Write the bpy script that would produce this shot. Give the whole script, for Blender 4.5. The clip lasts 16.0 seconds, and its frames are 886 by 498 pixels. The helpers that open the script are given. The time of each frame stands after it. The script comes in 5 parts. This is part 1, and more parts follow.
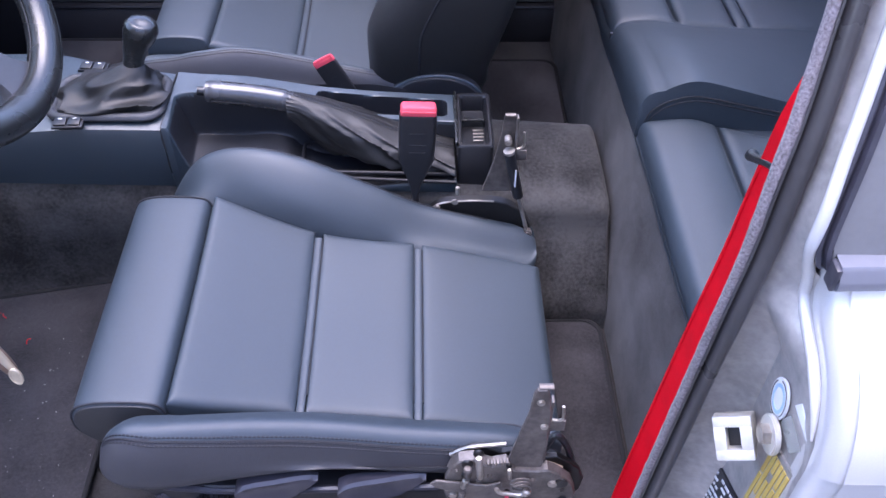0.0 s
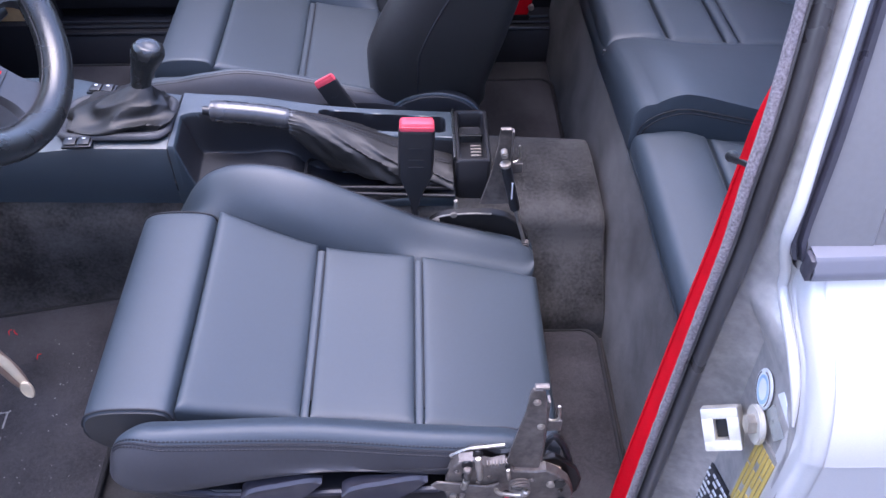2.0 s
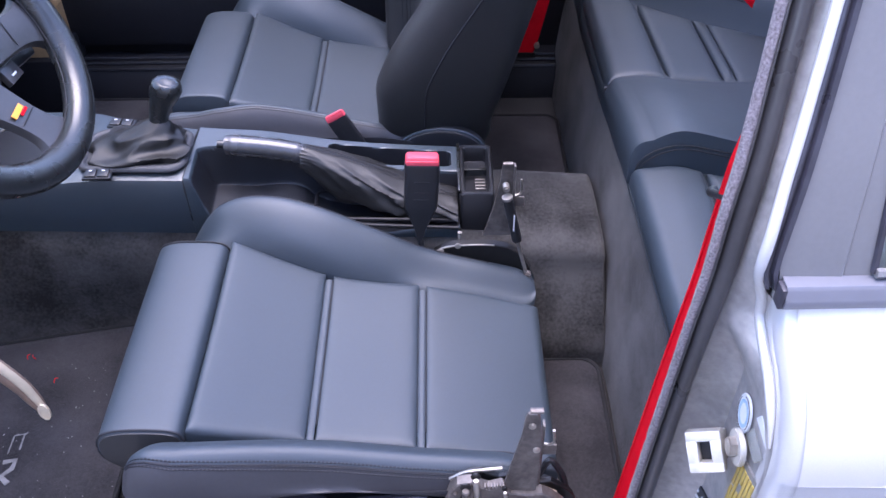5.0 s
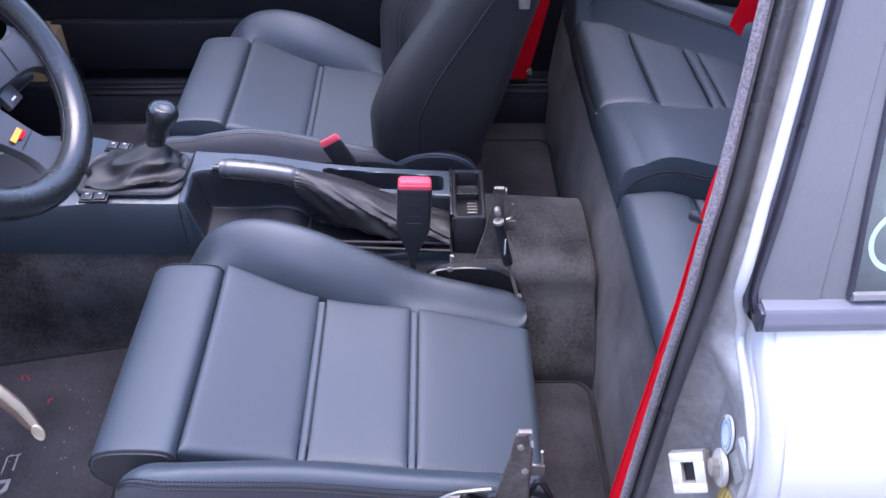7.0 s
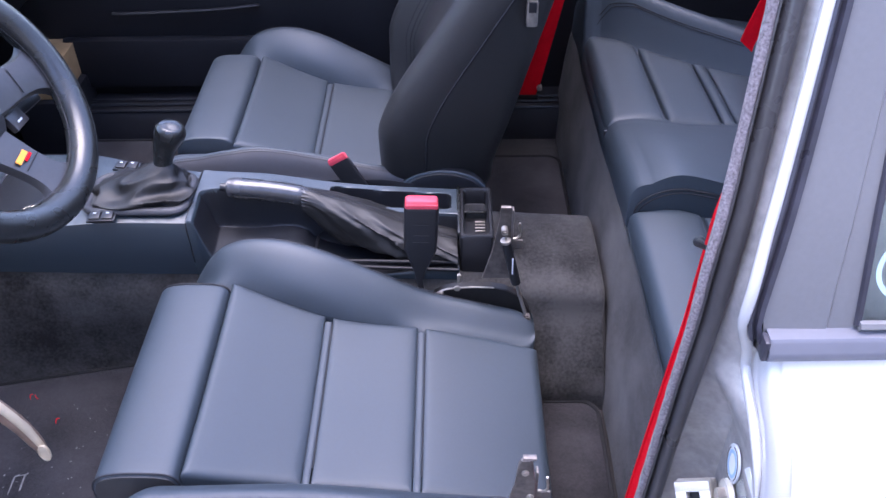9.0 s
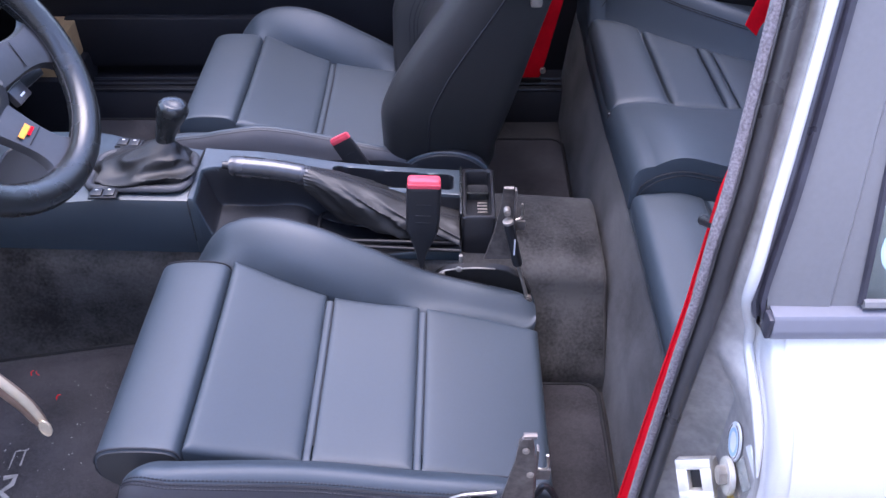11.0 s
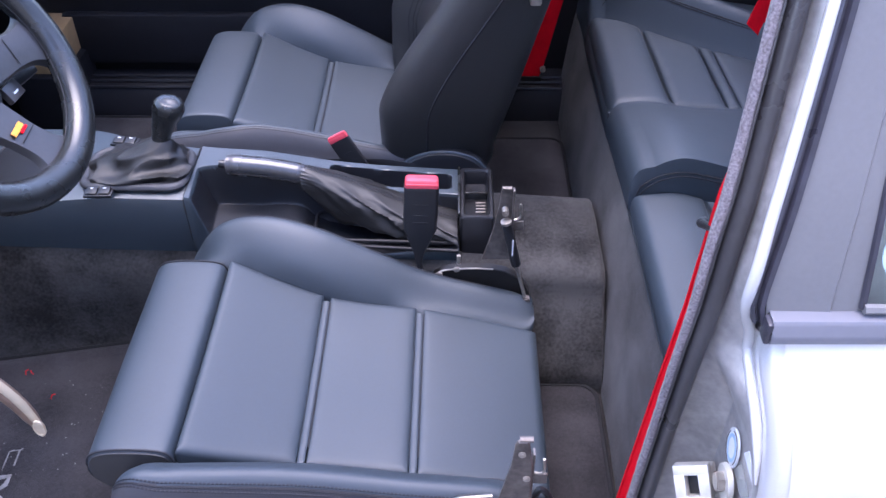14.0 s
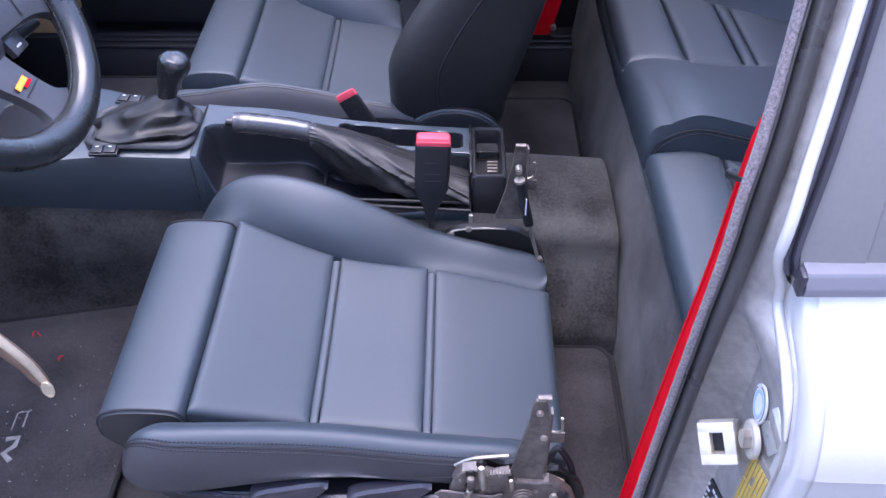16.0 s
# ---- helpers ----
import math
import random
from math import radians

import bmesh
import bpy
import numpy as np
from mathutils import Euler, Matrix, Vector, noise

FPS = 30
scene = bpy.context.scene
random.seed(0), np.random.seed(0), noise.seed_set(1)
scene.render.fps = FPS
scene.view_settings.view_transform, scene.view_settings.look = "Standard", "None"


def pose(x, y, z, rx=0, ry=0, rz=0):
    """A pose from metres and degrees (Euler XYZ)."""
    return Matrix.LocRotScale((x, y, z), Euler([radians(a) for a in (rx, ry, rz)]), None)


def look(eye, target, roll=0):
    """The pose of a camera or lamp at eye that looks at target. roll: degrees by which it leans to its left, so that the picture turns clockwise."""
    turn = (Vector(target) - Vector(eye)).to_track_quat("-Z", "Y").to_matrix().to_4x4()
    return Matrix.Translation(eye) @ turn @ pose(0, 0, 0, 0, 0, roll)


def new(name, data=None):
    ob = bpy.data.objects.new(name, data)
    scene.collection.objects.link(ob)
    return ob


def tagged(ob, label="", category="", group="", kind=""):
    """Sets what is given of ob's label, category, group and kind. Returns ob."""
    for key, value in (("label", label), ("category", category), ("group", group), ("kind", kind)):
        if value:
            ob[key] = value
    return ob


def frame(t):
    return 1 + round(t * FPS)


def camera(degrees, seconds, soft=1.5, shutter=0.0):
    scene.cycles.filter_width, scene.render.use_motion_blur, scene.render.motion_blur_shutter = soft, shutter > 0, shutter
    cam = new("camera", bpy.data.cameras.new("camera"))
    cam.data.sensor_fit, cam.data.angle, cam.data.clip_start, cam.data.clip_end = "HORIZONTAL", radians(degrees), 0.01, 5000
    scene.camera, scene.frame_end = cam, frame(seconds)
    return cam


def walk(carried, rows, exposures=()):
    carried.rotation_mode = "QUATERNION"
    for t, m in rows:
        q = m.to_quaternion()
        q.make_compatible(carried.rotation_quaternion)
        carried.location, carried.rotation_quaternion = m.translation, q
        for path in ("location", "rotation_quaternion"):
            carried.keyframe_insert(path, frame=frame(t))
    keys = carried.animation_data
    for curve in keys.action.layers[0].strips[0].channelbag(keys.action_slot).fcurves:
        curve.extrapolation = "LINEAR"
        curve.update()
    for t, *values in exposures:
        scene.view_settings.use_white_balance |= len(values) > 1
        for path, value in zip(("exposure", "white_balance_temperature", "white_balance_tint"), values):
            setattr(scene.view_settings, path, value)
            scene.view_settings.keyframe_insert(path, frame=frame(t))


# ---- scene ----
cam = camera(52.8, 16.0)
PATH = [
    (0, (0.274, -0.744, 1.141), (0.321, 0.654, -0.289), 1.0),
    (0.5, (0.273, -0.749, 1.135), (0.319, 0.638, -0.304), 0.2),
    (1, (0.271, -0.759, 1.136), (0.315, 0.633, -0.299), -0.1),
    (1.5, (0.273, -0.771, 1.142), (0.321, 0.649, -0.267), -0.2),
    (2, (0.28, -0.781, 1.15), (0.318, 0.657, -0.239), -0.0),
    (2.5, (0.283, -0.789, 1.155), (0.309, 0.661, -0.222), -0.4),
    (3, (0.285, -0.796, 1.159), (0.303, 0.664, -0.208), -0.2),
    (3.5, (0.288, -0.806, 1.167), (0.298, 0.668, -0.186), -0.3),
    (4, (0.293, -0.811, 1.173), (0.296, 0.671, -0.17), -0.6),
    (6.3, (0.296, -0.82, 1.183), (0.309, 0.687, -0.132), -0.3),
    (6.5, (0.3, -0.822, 1.185), (0.312, 0.692, -0.123), -0.4),
    (7, (0.302, -0.827, 1.188), (0.316, 0.695, -0.109), -0.1),
    (7.5, (0.304, -0.83, 1.19), (0.311, 0.7, -0.099), -0.0),
    (8, (0.31, -0.825, 1.19), (0.309, 0.711, -0.09), -0.3),
    (8.5, (0.317, -0.815, 1.19), (0.306, 0.726, -0.085), -0.8),
    (9, (0.315, -0.812, 1.192), (0.294, 0.725, -0.086), -1.0),
    (9.5, (0.312, -0.814, 1.188), (0.282, 0.717, -0.099), -1.1),
    (10, (0.311, -0.816, 1.186), (0.285, 0.705, -0.112), -0.6),
    (12.5, (0.312, -0.818, 1.181), (0.294, 0.699, -0.122), -0.3),
    (13, (0.315, -0.811, 1.18), (0.297, 0.705, -0.125), -0.3),
    (13.5, (0.317, -0.808, 1.182), (0.298, 0.707, -0.124), -0.3),
    (14, (0.316, -0.807, 1.18), (0.294, 0.708, -0.125), -0.2),
    (14.5, (0.315, -0.801, 1.171), (0.289, 0.705, -0.144), -0.2),
    (15, (0.307, -0.802, 1.165), (0.277, 0.684, -0.173), -0.4),
    (15.5, (0.302, -0.804, 1.162), (0.275, 0.678, -0.181), -0.4),
    (16, (0.3, -0.8, 1.157), (0.276, 0.668, -0.202), -0.3),
]
walk(cam, [(t, look(eye, target, roll)) for t, eye, target, roll in PATH],
     exposures=[(0, 2.87, 6050, 27), (16, 2.87, 6050, 27)])

# ---------- world, sun and exposure ----------
world = bpy.data.worlds.new("sky")
scene.world = world
world.use_nodes = True
wn, wl = world.node_tree.nodes, world.node_tree.links
sky = wn.new("ShaderNodeTexSky")
sky.sky_type = "NISHITA"
sky.sun_disc = False
sky.sun_elevation, sky.sun_rotation = radians(84), radians(344)
sky.air_density, sky.dust_density = 1.0, 1.4
wl.new(sky.outputs[0], wn["Background"].inputs[0])
wn["Background"].inputs[1].default_value = 0.15
sun = new("sun", bpy.data.lights.new("sun", "SUN"))
sun.data.energy, sun.data.angle, sun.data.color = 0.65, radians(50), (1.0, 0.985, 0.96)
sun.matrix_world = look((-0.10, 0.35, 3.5), (0, 0, 0))

# ---------- materials ----------


def material(name, base, rough=0.5, metal=0.0, vary=0.25, scale=6.0, grain=0.0, grain_scale=400.0, spec=0.5,
             second=None, coat=0.0, grain_kind="noise", sheen=0.0, rough_vary=0.1, fine=0.5, dents=0.0):
    """A surface with mottling at a large and a small scale and a fine relief."""
    m = bpy.data.materials.new(name)
    m.use_nodes = True
    n, l = m.node_tree.nodes, m.node_tree.links
    b = n["Principled BSDF"]
    co = n.new("ShaderNodeTexCoord")
    big, small = n.new("ShaderNodeTexNoise"), n.new("ShaderNodeTexNoise")
    big.inputs["Scale"].default_value, big.inputs["Detail"].default_value = scale, 5
    small.inputs["Scale"].default_value, small.inputs["Detail"].default_value = grain_scale * 0.25, 3
    for t in (big, small):
        l.new(co.outputs["Object"], t.inputs["Vector"])
    mix = n.new("ShaderNodeMix")
    mix.data_type = "RGBA"
    other = second or tuple(min(1.0, c * (1 + vary)) for c in base)
    first = tuple(c * (1 - vary) for c in base) if second is None else base
    mix.inputs[6].default_value, mix.inputs[7].default_value = (*first, 1), (*other, 1)
    add = n.new("ShaderNodeMath")
    add.operation = "MULTIPLY_ADD"
    l.new(small.outputs[0], add.inputs[0])
    add.inputs[1].default_value = fine
    l.new(big.outputs[0], add.inputs[2])
    ramp = n.new("ShaderNodeMapRange")
    ramp.inputs[1].default_value, ramp.inputs[2].default_value = 0.30 + 0.5 * fine, 0.70 + 0.5 * fine
    l.new(add.outputs[0], ramp.inputs[0])
    l.new(ramp.outputs[0], mix.inputs[0])
    l.new(mix.outputs[2], b.inputs["Base Color"])
    rr = n.new("ShaderNodeMapRange")
    rr.inputs[3].default_value, rr.inputs[4].default_value = max(0.03, rough - rough_vary), min(1.0, rough + rough_vary)
    l.new(big.outputs[0], rr.inputs[0])
    l.new(rr.outputs[0], b.inputs["Roughness"])
    b.inputs["Metallic"].default_value = metal
    b.inputs["Specular IOR Level"].default_value = spec
    b.inputs["Coat Weight"].default_value = coat
    b.inputs["Coat Roughness"].default_value = 0.08
    if sheen:
        b.inputs["Sheen Weight"].default_value = sheen
        b.inputs["Sheen Roughness"].default_value = 0.5
    if grain:
        if grain_kind == "cells":
            g = n.new("ShaderNodeTexVoronoi")
            out = g.outputs["Distance"]
        else:
            g = n.new("ShaderNodeTexNoise")
            g.inputs["Detail"].default_value = 3
            out = g.outputs[0]
        g.inputs["Scale"].default_value = grain_scale
        l.new(co.outputs["Object"], g.inputs["Vector"])
        bump = n.new("ShaderNodeBump")
        bump.inputs["Strength"].default_value = grain
        bump.inputs["Distance"].default_value = 0.001
        l.new(out, bump.inputs["Height"])
        l.new(bump.outputs[0], b.inputs["Normal"])
        if dents:
            soft = n.new("ShaderNodeTexNoise")
            soft.inputs["Scale"].default_value, soft.inputs["Detail"].default_value = dents, 2
            l.new(co.outputs["Object"], soft.inputs["Vector"])
            uneven = n.new("ShaderNodeBump")
            uneven.inputs["Strength"].default_value = 0.16
            uneven.inputs["Distance"].default_value = 0.004
            l.new(soft.outputs[0], uneven.inputs["Height"])
            l.new(uneven.outputs[0], bump.inputs["Normal"])
    return m


LEATHER = material("grey_leather", (0.0160, 0.0262, 0.0355), 0.60, vary=0.10, scale=5, grain=0.06, grain_scale=1100, grain_kind="cells", spec=0.85, dents=18)
# darker copy of the seat leather, holds the shade of the bolster flanks
LEATHER_SHADED = material("shaded_leather_side", (0.029, 0.0285, 0.032), 0.5, vary=0.12, scale=6, grain=0.12, grain_scale=1000, grain_kind="cells", dents=22)
LEATHER_DARK = material("dark_leather", (0.035, 0.036, 0.04), 0.5, vary=0.2, scale=8, grain=0.4, grain_scale=700, grain_kind="cells")
LEATHER_BACK = material("seat_back_leather", (0.022, 0.0215, 0.021), 0.5, vary=0.12, scale=6, grain=0.12, grain_scale=1000, grain_kind="cells")
BOOT = material("gaiter_leather", (0.011, 0.0105, 0.010), 0.5, spec=0.5, vary=0.4, scale=25, grain=0.25, grain_scale=500, grain_kind="cells")
CARPET = material("grey_carpet", (0.010, 0.0092, 0.0088), 0.95, second=(0.056, 0.054, 0.0515), scale=11, grain=0.9, grain_scale=800, spec=0.1, sheen=0.08, fine=0.42)
# lighter copy of the grey carpet, the riser's stronger light put into its colour
CARPET_RISER = material("lit_riser_carpet", (0.022, 0.021, 0.020), 0.95, second=(0.088, 0.084, 0.080), scale=9, grain=0.8, grain_scale=900, spec=0.1, sheen=0.08, fine=0.25)
CARPET_FLOOR = material("dark_floor_carpet", (0.014, 0.013, 0.0125), 0.95, second=(0.042, 0.039, 0.037), scale=12, grain=1.0, grain_scale=1000, spec=0.1, sheen=0.08, fine=0.42)
MAT_PILE = material("floor_mat_pile", (0.016, 0.0145, 0.0155), 0.95, second=(0.044, 0.041, 0.043), scale=10, grain=1.0, grain_scale=1100, spec=0.1, sheen=0.08, fine=0.42)
PIPING = material("black_binding", (0.012, 0.0115, 0.012), 0.75, spec=0.2, vary=0.2, grain=0.4, grain_scale=1200)
CONSOLE = material("grey_soft_plastic", (0.027, 0.040, 0.050), 0.38, vary=0.08, scale=4, grain=0.2, grain_scale=1500, grain_kind="cells", spec=0.9)
CONSOLE_DARK = material("dark_and_shaded_plastic", (0.013, 0.014, 0.017), 0.36, vary=0.12, scale=6, grain=0.2, grain_scale=1300, grain_kind="cells")
PLASTIC = material("black_plastic", (0.013, 0.013, 0.0145), 0.34, vary=0.2, scale=10, grain=0.2, grain_scale=1200)
GLOSS = material("worn_gloss_leather", (0.014, 0.015, 0.0145), 0.26, vary=0.25, scale=20, grain=0.15, grain_scale=500, grain_kind="cells", spec=0.7)
GRIP = material("worn_grip", (0.035, 0.035, 0.037), 0.27, vary=0.25, scale=30, grain=0.1, grain_scale=500, spec=0.8)
SEAM = material("seam_shadow_thread", (0.012, 0.012, 0.014), 0.8, vary=0.2)
THREAD = material("dark_thread", (0.010, 0.010, 0.014), 0.7, vary=0.2)
RED = material("red_webbing", (0.62, 0.003, 0.010), 0.6, spec=0.12, vary=0.12, scale=30, grain=0.5, grain_scale=900)
RED_BUTTON = material("red_button", (0.60, 0.06, 0.085), 0.4, vary=0.1, scale=60)
STEEL = material("dull_steel", (0.15, 0.13, 0.115), 0.48, 0.6, vary=0.35, scale=40, grain=0.2, grain_scale=700)
STEEL_DARK = material("oiled_black_steel", (0.012, 0.011, 0.0105), 0.4, 0.2, vary=0.35, scale=30)
BRIGHT = material("bright_zinc", (0.40, 0.36, 0.31), 0.38, 0.8, vary=0.3, scale=60)
ZINC = material("pale_zinc_plating", (0.62, 0.59, 0.52), 0.42, 0.5, vary=0.15, scale=60)
FILM = material("clear_film", (0.42, 0.42, 0.38), 0.25, vary=0.1, scale=60)
SILVER = material("silver_paint", (0.63, 0.61, 0.585), 0.34, 0.3, vary=0.04, scale=3, grain=0.05, grain_scale=3000, coat=0.7)
JAMB = material("dusty_silver_jamb", (0.25, 0.238, 0.22), 0.34, 0.3, second=(0.45, 0.42, 0.39), scale=16, grain=0.1, grain_scale=500)
RUBBER = material("black_rubber", (0.038, 0.036, 0.045), 0.3, vary=0.25, scale=14)
SEAL = material("grey_rubber_seal", (0.050, 0.046, 0.046), 0.3, vary=0.15, scale=10)
FUZZ = material("grey_flock_edging", (0.12, 0.10, 0.10), 0.95, second=(0.30, 0.26, 0.262), scale=520, grain=1.0, grain_scale=1600, sheen=0.05)
TRIM = material("satin_grey_window_trim", (0.165, 0.16, 0.155), 0.34, vary=0.06, scale=3, grain=0.05, grain_scale=900)
MOULD = material("satin_dark_moulding", (0.15, 0.15, 0.165), 0.34, vary=0.05, scale=4)
WHITE = material("white_label", (0.70, 0.70, 0.69), 0.5, vary=0.05, scale=60)
YELLOW = material("yellow_label", (0.50, 0.35, 0.08), 0.5, vary=0.1, scale=60)
ORANGE = material("orange_badge", (0.8, 0.3, 0.02), 0.4, vary=0.05, scale=60)
BLACK_LABEL = material("black_label", (0.012, 0.012, 0.016), 0.35, vary=0.2, scale=60)
BLUE_RING = material("pale_blue_print", (0.35, 0.5, 0.65), 0.5, vary=0.05, scale=60)
SPOKE = material("satin_spoke_leather", (0.024, 0.023, 0.023), 0.36, vary=0.2, scale=14, grain=0.15, grain_scale=800, grain_kind="cells", spec=0.6)
SHADED_CREAM = material("shaded_cream_plastic", (0.26, 0.17, 0.12), 0.5, vary=0.15, scale=25)
PALE_CYAN = material("pale_cyan_ring", (0.50, 0.68, 0.70), 0.5, vary=0.08, scale=60)
CREAM = material("cream_plastic", (0.66, 0.54, 0.37), 0.45, vary=0.1, scale=15)
LINT = material("pale_lint", (0.15, 0.145, 0.14), 0.9, vary=0.3, scale=90)
CARD = material("brown_cardboard", (0.36, 0.22, 0.1), 0.8, vary=0.12, scale=20, grain=0.2, grain_scale=300)
DOOR_BLACK = material("black_and_shaded_vinyl", (0.010, 0.010, 0.012), 0.55, vary=0.2, scale=6, grain=0.2, grain_scale=800, spec=0.3)
LEVER = material("satin_lever_plastic", (0.032, 0.030, 0.038), 0.34, vary=0.15, scale=20, grain=0.1, grain_scale=1200)
HEADLINER = material("light_grey_headliner", (0.3, 0.3, 0.3), 0.9, vary=0.1, scale=10)
LIGHT_SCREEN = material("light_screen_grey", (0.42, 0.375, 0.32), 0.9, vary=0.15, scale=1.5, grain=0.5, grain_scale=60)
ASPHALT = material("asphalt", (0.05, 0.05, 0.05), 0.9, vary=0.3, scale=3, grain=0.8, grain_scale=120)
GLASS = bpy.data.materials.new("tinted_glass")
GLASS.use_nodes = True
FILM.node_tree.nodes["Principled BSDF"].inputs["Alpha"].default_value = 0.45
_g = GLASS.node_tree.nodes["Principled BSDF"]
_g.inputs["Base Color"].default_value = (0.75, 0.9, 0.85, 1)
_g.inputs["Transmission Weight"].default_value = 1.0
_g.inputs["Roughness"].default_value = 0.02
_g.inputs["IOR"].default_value = 1.45

# ---------- mesh helpers ----------


def thing(name, label, category, m=None, group="", kind=""):
    ob = new(name)
    if m is not None:
        ob.matrix_world = m
    return tagged(ob, label, category, group, kind)


def mesh_of(name, bm, mat, smooth=True):
    me = bpy.data.meshes.new(name)
    bmesh.ops.recalc_face_normals(bm, faces=bm.faces)
    for f in bm.faces:
        f.smooth = smooth
    bm.to_mesh(me)
    bm.free()
    me.materials.append(mat)
    if smooth:
        me.set_sharp_from_angle(angle=radians(38))
    return me


def part(name, bm, mat, parent=None, label="", smooth=True):
    ob = new(name, mesh_of(name, bm, mat, smooth))
    if parent is not None:
        ob.parent = parent
    if label:
        ob["label"] = label
    return ob


def single(name, bm, mat, label, category, kind="", group="", smooth=True):
    return tagged(part(name, bm, mat, None, "", smooth), label, category, group, kind)


def hermite(pairs):
    """A smooth curve through (x, value) pairs."""
    xs, vs = np.array([p[0] for p in pairs], float), np.array([p[1] for p in pairs], float)
    d = np.diff(vs) / np.diff(xs)
    m = np.r_[d[0], (d[1:] + d[:-1]) / 2, d[-1]]
    m[1:-1][d[1:] * d[:-1] <= 0] = 0

    def at(x):
        x = min(max(x, xs[0]), xs[-1])
        k = min(max(int(np.searchsorted(xs, x)) - 1, 0), len(xs) - 2)
        w = xs[k + 1] - xs[k]
        s = (x - xs[k]) / w
        return float((2 * s**3 - 3 * s**2 + 1) * vs[k] + (s**3 - 2 * s**2 + s) * w * m[k]
                     + (3 * s**2 - 2 * s**3) * vs[k + 1] + (s**3 - s**2) * w * m[k + 1])
    return at


def spline(points, n, closed=False):
    """n points along a Catmull-Rom curve through the given ones."""
    p = [Vector(q) for q in points]
    k, out = len(p), []
    spans = k if closed else k - 1
    for i in range(n):
        u = i / (n if closed else n - 1) * spans
        j = min(int(u), spans - 1)
        s = u - j
        pick = (lambda q: p[q % k]) if closed else (lambda q: p[min(max(q, 0), k - 1)])
        a, b, c, d = pick(j - 1), pick(j), pick(j + 1), pick(j + 2)
        out.append(0.5 * ((2 * b) + (c - a) * s + (2 * a - 5 * b + 4 * c - d) * s * s + (3 * b - a - 3 * c + d) * s**3))
    return out


def loft(loops, cap=True, closed=True, bm=None):
    """Skins rings of points."""
    bm = bm or bmesh.new()
    rings = [[bm.verts.new(p) for p in loop] for loop in loops]
    for a, b in zip(rings, rings[1:]):
        n = len(a)
        for i in range(n if closed else n - 1):
            j = (i + 1) % n
            bm.faces.new((a[i], a[j], b[j], b[i]))
    if cap:
        bm.faces.new(rings[0])
        bm.faces.new(rings[-1])
    return bm


def tube(path, radius, sides=8, bm=None, flat=1.0, up=(0, 0, 1)):
    """A round bar along a path; radius may be a list."""
    path = [Vector(p) for p in path]
    loops = []
    for i, p in enumerate(path):
        d = (path[min(i + 1, len(path) - 1)] - path[max(i - 1, 0)]).normalized()
        a = d.cross(Vector(up))
        if a.length < 1e-4:
            a = d.cross(Vector((1, 0, 0)))
        a.normalize()
        b = a.cross(d).normalized()
        r = radius[i] if isinstance(radius, (list, tuple)) else radius
        loops.append([p + a * r * math.cos(t) + b * r * flat * math.sin(t) for t in (2 * math.pi * k / sides for k in range(sides))])
    return loft(loops, bm=bm)


def box(size, centre=(0, 0, 0), bevel=0.003, m=None, bm=None, segments=2):
    """A box with rounded edges."""
    b = bmesh.new()
    bmesh.ops.create_cube(b, size=1)
    bmesh.ops.scale(b, vec=size, verts=b.verts)
    if bevel:
        bmesh.ops.bevel(b, geom=b.edges[:], offset=bevel, segments=segments, profile=0.6, affect="EDGES")
    bmesh.ops.translate(b, vec=centre, verts=b.verts)
    if m is not None:
        b.transform(m)
    return joined(bm, b)


def joined(bm, b):
    if bm is None:
        return b
    me = bpy.data.meshes.new("tmp")
    b.to_mesh(me)
    b.free()
    bm.from_mesh(me)
    bpy.data.meshes.remove(me)
    return bm


def cyl(radius, depth, m, sides=24, bevel=0.001, bm=None, top=None):
    b = bmesh.new()
    bmesh.ops.create_cone(b, cap_ends=True, segments=sides, radius1=radius, radius2=radius if top is None else top, depth=depth)
    if bevel:
        rim = [e for e in b.edges if len([f for f in e.link_faces if len(f.verts) > 4]) == 1]
        bmesh.ops.bevel(b, geom=rim, offset=bevel, segments=2, affect="EDGES")
    b.transform(m)
    return joined(bm, b)


def plate(outline, lo, hi, axis="y", bevel=0.0008, bm=None):
    """A flat plate cut to an outline, between two depths along an axis."""
    b = bmesh.new()

    def at(p, d):
        return (p[0], d, p[1]) if axis == "y" else (d, p[0], p[1]) if axis == "x" else (p[0], p[1], d)
    a = [b.verts.new(at(p, lo)) for p in outline]
    c = [b.verts.new(at(p, hi)) for p in outline]
    b.faces.new(a)
    b.faces.new(c)
    n = len(a)
    for i in range(n):
        b.faces.new((a[i], a[(i + 1) % n], c[(i + 1) % n], c[i]))
    bmesh.ops.recalc_face_normals(b, faces=b.faces)
    if bevel:
        rim = [e for e in b.edges if any(len(f.verts) == n and n > 4 for f in e.link_faces)] if n > 4 else b.edges[:]
        bmesh.ops.bevel(b, geom=rim, offset=bevel, segments=1, affect="EDGES")
    return joined(bm, b)


def sheet(nu, nv, f, bm=None):
    """A surface f(u, v) over the unit square."""
    b = bm or bmesh.new()
    v = [[b.verts.new(f(i / nu, j / nv)) for j in range(nv + 1)] for i in range(nu + 1)]
    for i in range(nu):
        for j in range(nv):
            b.faces.new((v[i][j], v[i + 1][j], v[i + 1][j + 1], v[i][j + 1]))
    return b


